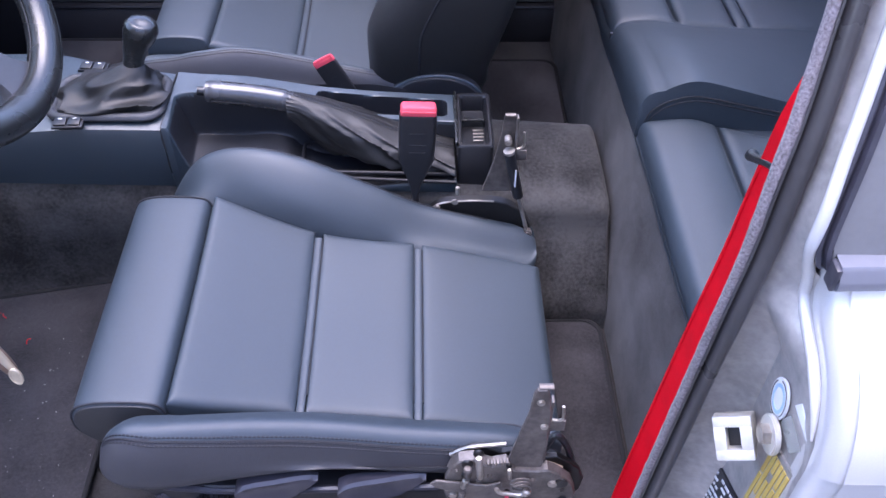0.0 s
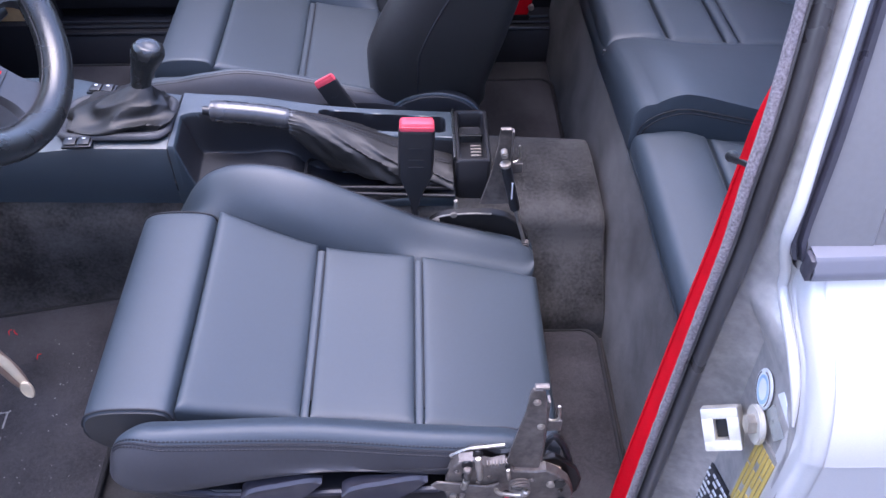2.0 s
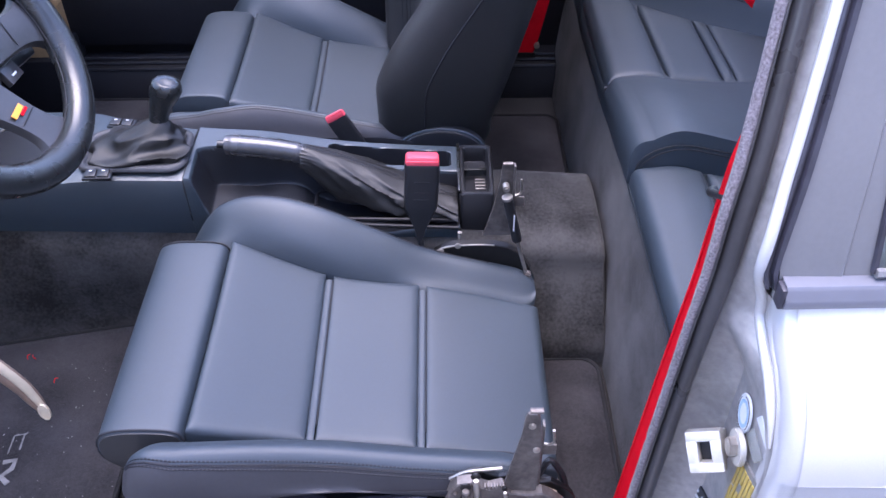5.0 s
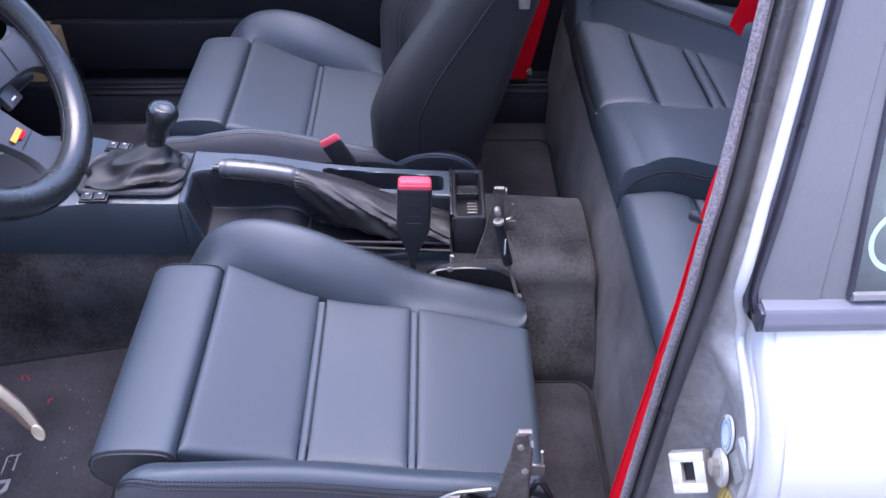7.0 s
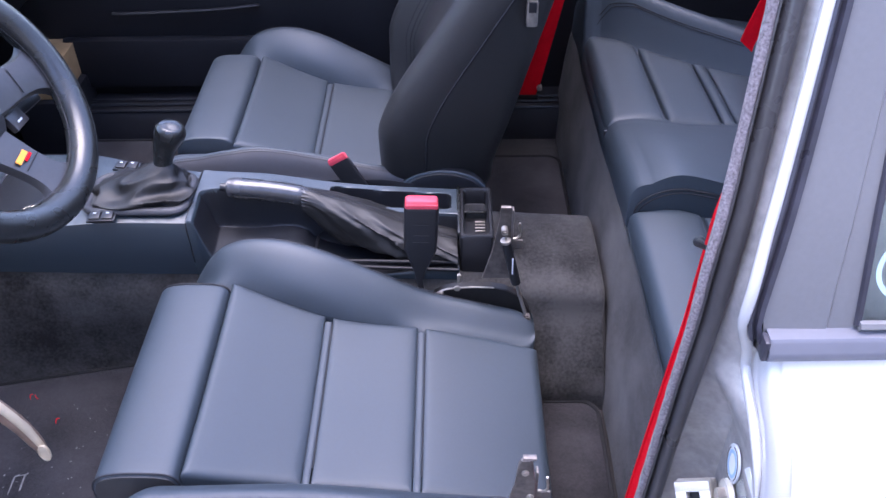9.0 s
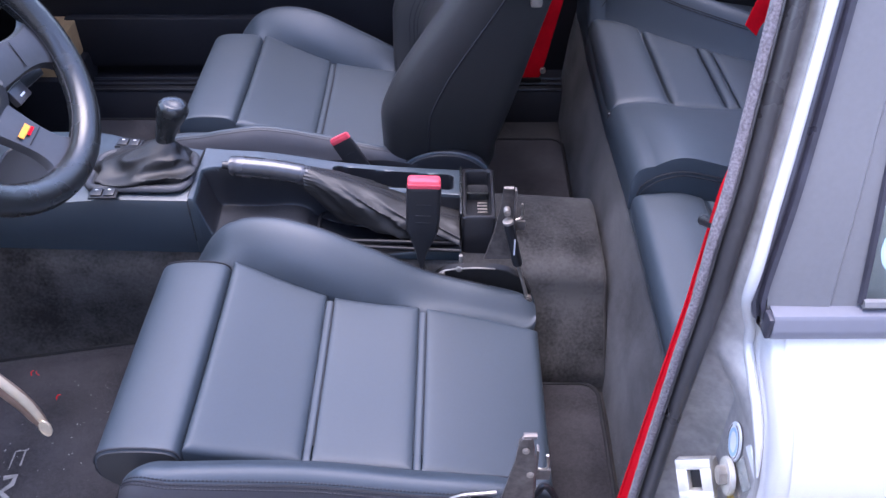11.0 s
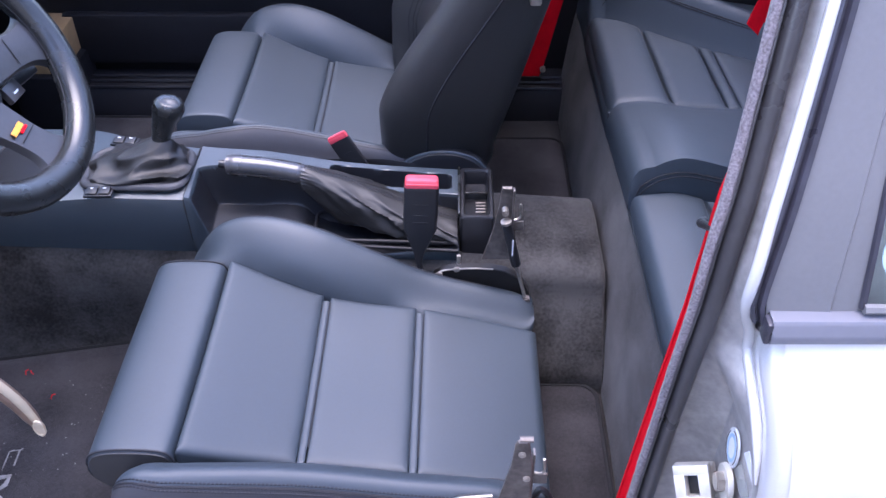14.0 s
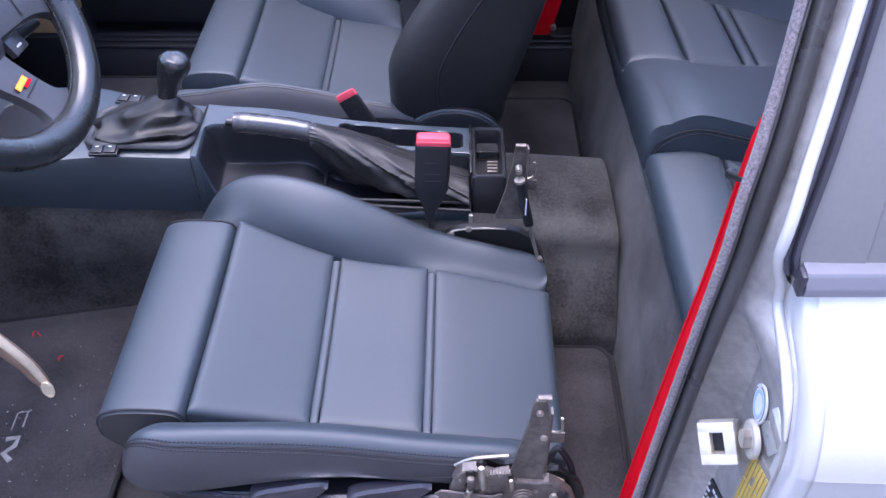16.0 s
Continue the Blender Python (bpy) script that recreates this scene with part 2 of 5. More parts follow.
def pillow(x0, x1, y0, y1, z, puff, edge, drop, nx=26, ny=26, depth=0.04, ends=None):
    """A padded panel: a top that follows z(x, y), puffed, with rounded edges, and a skirt. y0, y1 may depend on x."""
    def f(u, v):
        # denser towards the rim
        u, v = 0.5 - 0.5 * math.cos(math.pi * u), 0.5 - 0.5 * math.cos(math.pi * v)
        x = x0 + (x1 - x0) * u
        a, c = (y0(x) if callable(y0) else y0), (y1(x) if callable(y1) else y1)
        y = a + (c - a) * v
        low = 0.0
        for d, fall in ((x - x0, (ends or (drop, drop))[0]), (x1 - x, (ends or (drop, drop))[1]), (y - a, drop), (c - y, drop)):
            t = min(1.0, max(0.0, d / edge))
            low = max(low, fall * (1 - math.sqrt(max(0.0, 1 - (1 - t) ** 2))))
        bulge = (1 - (2 * u - 1) ** 2) ** 0.5 * (1 - (2 * v - 1) ** 4) ** 0.5
        return (x, y, z(x, y) - low + puff * bulge)
    bm = sheet(nx, ny, f)
    rim = [e for e in bm.edges if len(e.link_faces) == 1]
    made = bmesh.ops.extrude_edge_only(bm, edges=rim)["geom"]
    bmesh.ops.translate(bm, vec=(0, 0, -depth), verts=[g for g in made if isinstance(g, bmesh.types.BMVert)])
    return bm


def rounded_rect(x0, x1, y0, y1, r, n=6):
    out = []
    for cx, cy, a0 in ((x1 - r, y1 - r, 0), (x0 + r, y1 - r, 90), (x0 + r, y0 + r, 180), (x1 - r, y0 + r, 270)):
        for k in range(n + 1):
            a = radians(a0 + 90 * k / n)
            out.append((cx + r * math.cos(a), cy + r * math.sin(a)))
    return out


def smooth(t):
    t = min(1.0, max(0.0, t))
    return t * t * (3 - 2 * t)


def tilt(x, y, z, rx=0, ry=0, rz=0):
    return pose(x, y, z, rx, ry, rz)

# ---------- the car's shell ----------
ground = single("ground", box((400, 400, 0.2), (0, 0, -0.35), 0), ASPHALT, "dark grey asphalt ground round the parked car", "ground", "structure")

# front floor, rear floor
single("floor", box((1.62, 1.44, 0.05), (-0.18, 0.34, 0.045), 0.004), CARPET_FLOOR, "dark grey carpeted car floor", "floor", "structure")

# tunnel: sloping carpet sides and a low hump behind the console
TUNNEL_Y = 0.335


def tunnel_section(x):
    top = hermite([(-0.9, 0.29), (-0.1, 0.262), (0.30, 0.250), (0.40, 0.243), (0.56, 0.232), (0.62, 0.23)])(x)
    half = hermite([(-0.9, 0.09), (-0.1, 0.088), (0.30, 0.10), (0.42, 0.105), (0.62, 0.105)])(x)
    foot = hermite([(-0.9, 0.175), (-0.425, 0.154), (-0.293, 0.129), (-0.15, 0.118), (0.1, 0.135), (0.3, 0.19), (0.62, 0.205)])(x)
    pts = [(-foot - 0.01, 0.05), (-foot, 0.075), (-foot + 0.012, 0.11), (-half - 0.018, top - 0.05), (-half, top - 0.012),
           (-half + 0.03, top), (0, top + 0.003), (half - 0.03, top), (half, top - 0.012), (half + 0.018, top - 0.05),
           (foot - 0.012, 0.11), (foot, 0.075), (foot + 0.01, 0.05)]
    return [Vector((x, TUNNEL_Y + p.x, p.y)) for p in (Vector((q[0], q[1], 0)) for q in [(s.x, s.y) for s in spline([(a, b, 0) for a, b in pts], 41)])]


xs = np.linspace(-0.95, 0.40, 40)
single("tunnel_carpet", loft([tunnel_section(x) for x in xs], cap=False, closed=False), CARPET,
       "dark grey worn carpet over the transmission tunnel", "carpet", "structure")
hump = [tunnel_section(x) for x in np.linspace(0.385, 0.548, 14)]
hump = [[p + Vector((0, 0, 0.004)) for p in loop] for loop in hump]
c = sum(hump[-1], Vector()) / len(hump[-1])
for d, k in ((0.006, 0.985), (0.010, 0.955), (0.012, 0.90)):
    hump.append([Vector((0.548 + d, TUNNEL_Y + (p.y - TUNNEL_Y) * (k + 0.02), 0.05 + (p.z - 0.05) * k)) for p in hump[13]])
single("rear_tunnel_carpet", loft(hump, cap=False, closed=False), CARPET, "grey carpet hump between the rear footwells", "carpet", "structure")


# carpeted step below the rear bench
def riser(u, v):
    y = -0.30 + 1.30 * u
    z = 0.06 + 0.29 * v
    x = 0.555 + 0.032 * v ** 1.5
    hump_in = math.exp(-((y - TUNNEL_Y) / 0.14) ** 4) * max(0, 0.55 - v) * 0.02
    return (x + hump_in + 0.002 * noise.noise((y * 9, z * 9, 0)), y, z)


riser_bm = sheet(70, 24, riser)
single("rear_seat_riser", riser_bm, CARPET_RISER, "mottled grey carpeted step below the rear bench", "carpet", "structure")
single("rear_bulkhead", box((0.04, 1.34, 0.32), (0.62, 0.34, 0.19), 0.004), CARPET, "carpeted body panel under the rear bench", "panel", "structure")

# far door, sill and pillars: nearly black, the base colour also standing in for shade
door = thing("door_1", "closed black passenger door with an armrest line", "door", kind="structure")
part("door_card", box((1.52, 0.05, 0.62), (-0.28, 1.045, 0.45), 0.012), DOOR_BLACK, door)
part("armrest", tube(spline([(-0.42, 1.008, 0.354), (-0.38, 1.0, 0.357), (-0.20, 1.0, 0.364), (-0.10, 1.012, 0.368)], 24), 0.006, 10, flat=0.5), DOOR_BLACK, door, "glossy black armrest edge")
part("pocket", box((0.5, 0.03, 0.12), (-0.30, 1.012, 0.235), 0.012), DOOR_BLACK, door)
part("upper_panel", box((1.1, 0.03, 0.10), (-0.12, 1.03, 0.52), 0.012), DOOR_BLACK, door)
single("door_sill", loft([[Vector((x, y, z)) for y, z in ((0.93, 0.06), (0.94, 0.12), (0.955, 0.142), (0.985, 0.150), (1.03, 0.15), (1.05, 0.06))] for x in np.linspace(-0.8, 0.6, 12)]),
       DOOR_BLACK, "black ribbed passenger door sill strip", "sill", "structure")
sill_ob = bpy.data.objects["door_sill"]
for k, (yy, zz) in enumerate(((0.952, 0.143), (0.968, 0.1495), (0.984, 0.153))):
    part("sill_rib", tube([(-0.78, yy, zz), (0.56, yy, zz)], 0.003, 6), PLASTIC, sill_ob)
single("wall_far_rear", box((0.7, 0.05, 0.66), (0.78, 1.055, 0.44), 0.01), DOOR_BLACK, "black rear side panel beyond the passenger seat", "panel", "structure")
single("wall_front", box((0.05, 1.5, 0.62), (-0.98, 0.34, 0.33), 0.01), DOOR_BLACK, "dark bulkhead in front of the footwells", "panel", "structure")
single("dashboard", loft([[Vector((x, y, z)) for x, z in ((-0.95, 0.62), (-0.60, 0.66), (-0.52, 0.62), (-0.50, 0.52), (-0.56, 0.42), (-0.95, 0.40))] for y in np.linspace(-0.30, 1.0, 9)]),
              PLASTIC, "black plastic dashboard underside", "dashboard", "structure")
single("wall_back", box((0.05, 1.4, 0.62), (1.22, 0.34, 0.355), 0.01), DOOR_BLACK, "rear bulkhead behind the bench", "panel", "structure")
single("near_sill", loft([[Vector((x, y, z)) for y, z in ((-0.46, -0.06), (-0.455, 0.06), (-0.40, 0.105), (-0.33, 0.11), (-0.315, 0.06), (-0.315, -0.06))] for x in np.linspace(-0.9, 0.5, 10)]),
       JAMB, "silver driver door sill", "sill", "structure")
# unseen roof, pillars and windscreen; the assumed sunroof opening is sized to shape the light
roof = thing("roof", "unseen silver car roof with grey lining, its opening added to shape light", "car roof", kind="structure")
for name, size, centre in (("front_header", (0.14, 1.22, 0.035), (-0.45, 0.42, 1.135)), ("rear_panel", (0.48, 1.22, 0.035), (0.99, 0.42, 1.135)),
                           ("near_rail", (1.13, 0.11, 0.035), (0.185, -0.135, 1.135)), ("far_rail", (1.13, 0.14, 0.035), (0.185, 0.96, 1.135))):
    p = part(name, box(size, centre, 0.012), SILVER, roof)
    part("lining", box((size[0], size[1] - 0.02, 0.012), (centre[0], centre[1], 1.108), 0.003), HEADLINER, p, "light grey roof lining")
for y0, y1 in ((-0.30, -0.17), (1.07, 1.01)):
    part("windscreen_pillar", tube([(-0.97, y0, 0.66), (-0.76, y0 + 0.3 * (y1 - y0), 0.88), (-0.50, y1, 1.12)], 0.026, 10), SILVER, roof, "slanting silver windscreen pillar")
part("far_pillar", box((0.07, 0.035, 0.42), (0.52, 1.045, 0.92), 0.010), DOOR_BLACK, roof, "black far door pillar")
for y in (-0.16, 1.02):
    part("rear_pillar", box((0.10, 0.05, 0.46), (1.19, y, 0.90), 0.012), SILVER, roof)
screen = part("windscreen", sheet(4, 4, lambda u, v: (-0.95 + 0.44 * u, -0.27 + 1.31 * v + (0.10 - 0.14 * v) * u, 0.67 + 0.44 * u)), GLASS, roof, "clear windscreen glass")
screen.visible_shadow = False

# unseen wall behind the camera, added to block low sky and bounce warm light
single("light_screen_wall", box((16, 0.3, 3.2), (0, -4.2, 1.35), 0.02), LIGHT_SCREEN, "unseen plain grey wall added to block low sky light", "wall", "structure")

# ---------- near B-pillar, jamb and quarter panel ----------
PILLAR_Y = hermite([(0.0, -0.272), (0.20, -0.285), (0.35, -0.295), (0.45, -0.302), (0.55, -0.306), (0.65, -0.310), (0.75, -0.300), (0.85, -0.272), (0.95, -0.240), (1.10, -0.19)])
FUZZ_IN = hermite([(0.0, 0.484), (0.30, 0.486), (0.45, 0.4885), (0.55, 0.492), (0.65, 0.496), (0.70, 0.500), (0.75, 0.504), (0.80, 0.511), (0.85, 0.5175), (0.95, 0.529), (1.10, 0.546)])
FUZZ_OUT = hermite([(0.0, 0.491), (0.30, 0.4935), (0.45, 0.4955), (0.55, 0.499), (0.65, 0.5025), (0.70, 0.507), (0.75, 0.5115), (0.80, 0.519), (0.85, 0.525), (0.95, 0.537), (1.10, 0.553)])
SEAL_OUT = hermite([(0.0, 0.507), (0.30, 0.512), (0.45, 0.5145), (0.55, 0.517), (0.65, 0.522), (0.70, 0.527), (0.75, 0.532), (0.80, 0.5385), (0.85, 0.544), (0.95, 0.556), (1.10, 0.573)])
LEAN = hermite([(0.66, -0.352), (0.72, -0.345), (0.75, -0.337), (0.80, -0.320), (0.85, -0.299), (0.95, -0.258), (1.10, -0.20)])
# outer rim of the jamb: along the rolled body edge below, along the window guide above
RIM_X = hermite([(-0.1, 0.549), (0.62, 0.549), (0.665, 0.5485), (0.685, 0.5455), (0.705, 0.538), (0.73, 0.5315), (0.75, 0.5335), (0.80, 0.542), (0.85, 0.551), (0.95, 0.567), (1.10, 0.590)])
RIM_Y = hermite([(-0.1, -0.445), (0.30, -0.438), (0.50, -0.424), (0.54, -0.420), (0.577, -0.414), (0.60, -0.406), (0.628, -0.387), (0.645, -0.362), (0.655, -0.338), (0.668, -0.325), (0.69, -0.327), (0.73, -0.337), (0.80, -0.314), (0.85, -0.293), (0.95, -0.252), (1.10, -0.19)])
ZS = np.linspace(0.0, 1.10, 90)
pillar = thing("b_pillar", "silver B-pillar jamb with grey rubber seal and flocked edging", "car pillar", kind="structure")
edging = []
for z in ZS:
    a, b = FUZZ_IN(z), FUZZ_OUT(z) + 0.001
    mid, half = (a + b) / 2, abs(a - b) / 2
    r = half * (1.0 + 0.10 * noise.noise((z * 90, 0, 0)))
    edging.append([Vector((mid - r * math.cos(t), PILLAR_Y(z) - 1.1 * r * math.sin(t) + 0.0007 * noise.noise((z * 260, t * 3, 1)), z)) for t in (2 * math.pi * k / 14 for k in range(14))])
part("flocked_edging", loft(edging), FUZZ, pillar, "fuzzy grey flocked edging strip")
seal_loops = []
for z in ZS:
    a, b = FUZZ_OUT(z) - 0.001, SEAL_OUT(z)
    w = b - a
    y = PILLAR_Y(z) - 0.002
    prof = [(a + 0.022, y + 0.03), (a + 0.003, y + 0.004), (a, y - 0.001), (a + 0.07 * w, y - 0.0035), (a + 0.14 * w, y - 0.001), (a + 0.19 * w, y + 0.001), (a + 0.27 * w, y - 0.005), (a + 0.42 * w, y - 0.009), (a + 0.62 * w, y - 0.0095), (a + 0.85 * w, y - 0.005), (b - 0.0005, y + 0.004), (b, y + 0.03)]
    seal_loops.append([Vector((p.x, p.y, z)) for p in spline([(x, q, 0) for x, q in prof], 30)])
part("rubber_seal", loft(seal_loops), SEAL, pillar, "ribbed grey rubber door seal")
# inner recess of the jamb ends at a pressed step
STEP_Y = hermite([(-0.1, -0.412), (0.45, -0.412), (0.54, -0.406), (0.582, -0.402), (0.596, -0.388), (0.604, -0.350), (0.610, -0.318), (0.67, -0.312)])
jamb = []
for z in np.linspace(-0.05, 1.10, 90):
    k = min(1.0, max(0.0, (0.665 - z) / 0.07))
    k = k * k * (3 - 2 * k)
    ax, ay = SEAL_OUT(max(z, 0)) - 0.004, PILLAR_Y(max(z, 0)) + 0.002
    bx, by = RIM_X(z), RIM_Y(z)
    ring = []
    for u in np.linspace(0, 1, 44):
        px, py = ax + (bx - ax) * u, ay + (by - ay) * u
        recess = 1 / (1 + math.exp(-(py - STEP_Y(z)) / 0.0022))
        floor_x = bx - 0.0006 + 0.0035 * recess
        rise = min(1.0, u / 0.14) ** 0.6
        deep = px + (floor_x - px) * rise
        ring.append(Vector((px + (deep - px) * k + (1 - k) * 0.002 * math.sin(math.pi * u), py - (1 - k) * 0.003 * math.sin(math.pi * u), z)))
    if z < 0.70:
        f = min(1.0, (0.70 - z) / 0.03)
        ring += [Vector((bx + 0.002 * f, by - 0.006 * f, z + 0.003 * f)), Vector((bx + 0.008 * f, by - 0.016 * f, z + 0.008 * f))]
    else:
        ring += [ring[-1] + Vector((0.0003, 0, 0)), ring[-1] + Vector((0.0006, 0, 0))]
    jamb.append(ring)
part("jamb_panel", loft(jamb, cap=False, closed=False), JAMB, pillar, "dusty silver painted door jamb")
# bright painted lip and window guide above the belt line
lip = [(RIM_X(z) - 0.0015, RIM_Y(z) - 0.0005, z) for z in np.linspace(0.60, 1.10, 60)]
part("painted_strip", tube(lip, [0.001, 0.002, 0.003, 0.004] + [0.0046] * 56, 12, up=(1, 0, 0)), SILVER, pillar, "bright silver painted pillar lip")
guide = []
for z in np.linspace(0.712, 1.10, 28):
    y, x0 = LEAN(z), RIM_X(z)
    w = hermite([(0.71, 0.009), (0.75, 0.0115), (0.85, 0.0125), (1.1, 0.0125)])(z)
    guide.append([Vector((x0 + w * u, y + dy, z)) for u, dy in ((0.0, 0.02), (0.0, 0.003), (0.25, 0.0), (0.38, 0.004), (0.52, 0.004), (0.62, -0.001), (0.95, -0.001), (1.0, 0.02))])
part("window_guide", loft(guide), RUBBER, pillar, "black double-lipped window guide")
inner = [[Vector(q) for q in ((FUZZ_OUT(z) + 0.022, PILLAR_Y(z) + 0.024, z), (0.60, PILLAR_Y(z) + 0.03, z), (0.66, PILLAR_Y(z) + 0.02, z), (0.66, PILLAR_Y(z) + 0.004, z), (FUZZ_OUT(z) + 0.008, PILLAR_Y(z) + 0.004, z))] for z in ZS[::3]]
part("pillar_cover", loft(inner), HEADLINER, pillar, "grey inner pillar cover")

# quarter panel
quarter = thing("quarter_panel", "silver painted rear quarter panel of the car", "car body", kind="structure")


# the skin follows an outline from the shoulder down to the sill, its front edge rolled in towards the jamb
OUTLINE = spline([(-0.352, 0.712, 0), (-0.362, 0.694, 0), (-0.381, 0.684, 0), (-0.402, 0.672, 0), (-0.420, 0.652, 0), (-0.434, 0.625, 0), (-0.4415, 0.600, 0), (-0.4418, 0.585, 0), (-0.441, 0.45, 0), (-0.440, 0.30, 0), (-0.438, 0.05, 0), (-0.44, -0.15, 0)], 110)
skin_loops = []
for k, p in enumerate(OUTLINE):
    d = (OUTLINE[min(k + 1, 109)] - OUTLINE[max(k - 1, 0)]).normalized()
    n = Vector((-d.y, d.x, 0))
    if n.x < 0:
        n = -n
    n = (n + Vector((0.0, -0.15, 0))).normalized()
    rows = spline([(0.556, 0.070, 0), (0.5515, 0.045, 0), (0.5490, 0.031, 0), (0.5482, 0.023, 0), (0.5497, 0.016, 0), (0.5535, 0.009, 0), (0.560, 0.0045, 0), (0.566, 0.0045, 0), (0.572, 0.0095, 0), (0.577, 0.0040, 0), (0.585, 0.0006, 0), (0.9, -0.002, 0), (1.7, 0, 0)], 46)
    skin_loops.append([Vector((r.x, p.x + n.x * r.y, p.y + n.y * r.y)) for r in rows])
part("body_skin", loft(skin_loops, cap=False, closed=False), SILVER, quarter)
mould = thing("belt_moulding", "dark satin moulding along the belt line", "car trim", kind="structure")
prof = [(0.010, 0.7025), (-0.004, 0.7025), (-0.0065, 0.704), (-0.0078, 0.708), (-0.0070, 0.713), (-0.005, 0.7155), (-0.0045, 0.7195), (-0.002, 0.7225), (0.010, 0.7225)]
part("moulding_bar", loft([[Vector((x, -0.352 + dy + 0.01 * (x - 0.54), z)) for dy, z in prof] for x in (0.5462, 0.549, 0.60, 0.8, 1.5)]), MOULD, mould)
part("end_cap", box((0.0045, 0.0125, 0.0195), (0.5442, -0.3515, 0.7125), 0.0018), RUBBER, mould)
window = thing("window_1", "rear side window with satin grey frame", "window", kind="structure")


GROOVE = hermite([(0.72, 0.5905), (0.75, 0.592), (0.80, 0.597), (0.85, 0.603), (0.90, 0.609), (1.10, 0.633)])
GASKET = hermite([(0.72, 0.612), (0.80, 0.6125), (0.85, 0.616), (1.10, 0.634)])
frame_loops = [[Vector((x, LEAN(z) + dy, z)) for x, dy in ((RIM_X(z) + 0.0105, 0.02), (RIM_X(z) + 0.0105, 0.002), (GROOVE(z) - 0.0012, 0.001), (GROOVE(z), 0.0025), (GROOVE(z) + 0.0012, 0.002), (max(GASKET(z), GROOVE(z) + 0.003) - 0.001, 0.002), (max(GASKET(z), GROOVE(z) + 0.003), 0.02))] for z in np.linspace(0.716, 1.10, 20)]
part("window_frame", loft(frame_loops), TRIM, window, "satin dark grey window frame")
part("gasket", tube([(GASKET(z), LEAN(z) + 0.001, z) for z in np.linspace(0.726, 1.10, 10)], 0.003, 6), RUBBER, window)
part("lower_gasket", tube([(0.612, LEAN(0.727) - 0.002, 0.7275), (1.5, LEAN(0.727) + 0.004, 0.7275)], 0.004, 6), TRIM, window)
glass_bm = sheet(4, 6, lambda u, v: (0.610 + 0.8 * u, LEAN(0.726 + 0.37 * v) + 0.006, 0.726 + 0.37 * v))
pane = part("pane", glass_bm, GLASS, window, "tinted glass pane")
pane.visible_shadow = False

# pale cyan ring lying on the pane
window_ring = thing("glass_ring", "pale cyan ring on the rear side window", "sticker")
part("ring", loft([[Vector((0.6435 + r * math.cos(t), LEAN(0.765 + r * math.sin(t)) + d, 0.765 + r * math.sin(t))) for t in (2 * math.pi * k / 48 for k in range(48))] for r, d in ((0.0195, 0.0058), (0.0195, 0.0050), (0.0232, 0.0050), (0.0232, 0.0058))], cap=False), PALE_CYAN, window_ring)

# striker, stickers and the door label on the jamb
striker = thing("door_striker", "worn zinc door striker bolted to the jamb", "striker")
face = Vector((-0.40, -0.62, 0.52)).normalized()
side_x = Vector((0.74, -0.30, 0.42))
side_x = (side_x - face * side_x.dot(face)).normalized()
m0 = Matrix.Translation((0.525, -0.354, 0.524)) @ Matrix((side_x, -face, -face.cross(side_x) * -1)).transposed().to_4x4()
sbm = box((0.030, 0.016, 0.009), (0, 0, 0.0135), 0.0015, m0)
box((0.030, 0.016, 0.009), (0, 0, -0.0135), 0.0015, m0, sbm)
box((0.0095, 0.016, 0.020), (-0.01025, 0, 0), 0.0012, m0, sbm)
box((0.0095, 0.016, 0.020), (0.01025, 0, 0), 0.0012, m0, sbm)
box((0.024, 0.018, 0.026), (0.002, 0.022, 0), 0.002, m0, sbm)
part("striker_frame", sbm, ZINC, striker)
part("striker_back", box((0.024, 0.003, 0.030), (0, 0.0065, 0), 0.001, m0), STEEL_DARK, striker)
part("bolt", cyl(0.009, 0.010, tilt(0.541, -0.366, 0.546, 0, 90, 0), 6), BRIGHT, striker, "hexagonal bolt head")
part("washer", cyl(0.0165, 0.005, tilt(0.545, -0.366, 0.545, 0, 90, 0)), ZINC, striker)
disc = thing("round_sticker", "round white sticker with a pale ring", "sticker")
ring_m = tilt(0.5495, -0.3505, 0.571, 0, 90, 0) @ Matrix.Diagonal((1.0, 0.72, 1, 1))
part("disc", cyl(0.0200, 0.002, ring_m, 40, 0.0003), WHITE, disc)
rb = bmesh.new()
for k in range(36):
    a = 2 * math.pi * k / 36
    box((0.0035, 0.0016, 0.0006), (0.0125, 0, -0.0012), 0, ring_m @ Matrix.Rotation(a, 4, "Z"), rb)
part("ring_print", rb, BLUE_RING, disc)
arcs = bmesh.new()
for k in range(60):
    a = 2 * math.pi * k / 60
    if 20 < k < 27 or 50 < k < 57:
        continue
    box((0.0010, 0.0021, 0.0006), (0.0172, 0, -0.0012), 0, ring_m @ Matrix.Rotation(a, 4, "Z"), arcs)
part("arc_print", arcs, STEEL, disc, "thin grey arcs")
tag = single("clear_tag", plate([(-0.370, 0.590), (-0.376, 0.601), (-0.406, 0.592), (-0.4075, 0.587)], 0.5496, 0.5512, "x", 0.0002), WHITE, "small white paper tag on the jamb", "sticker")


single("film_strip", plate([(-0.361, 0.556), (-0.370, 0.577), (-0.398, 0.572), (-0.389, 0.554)], 0.5502, 0.5512, "x", 0.0002), FILM, "small translucent film strip on the jamb", "sticker")


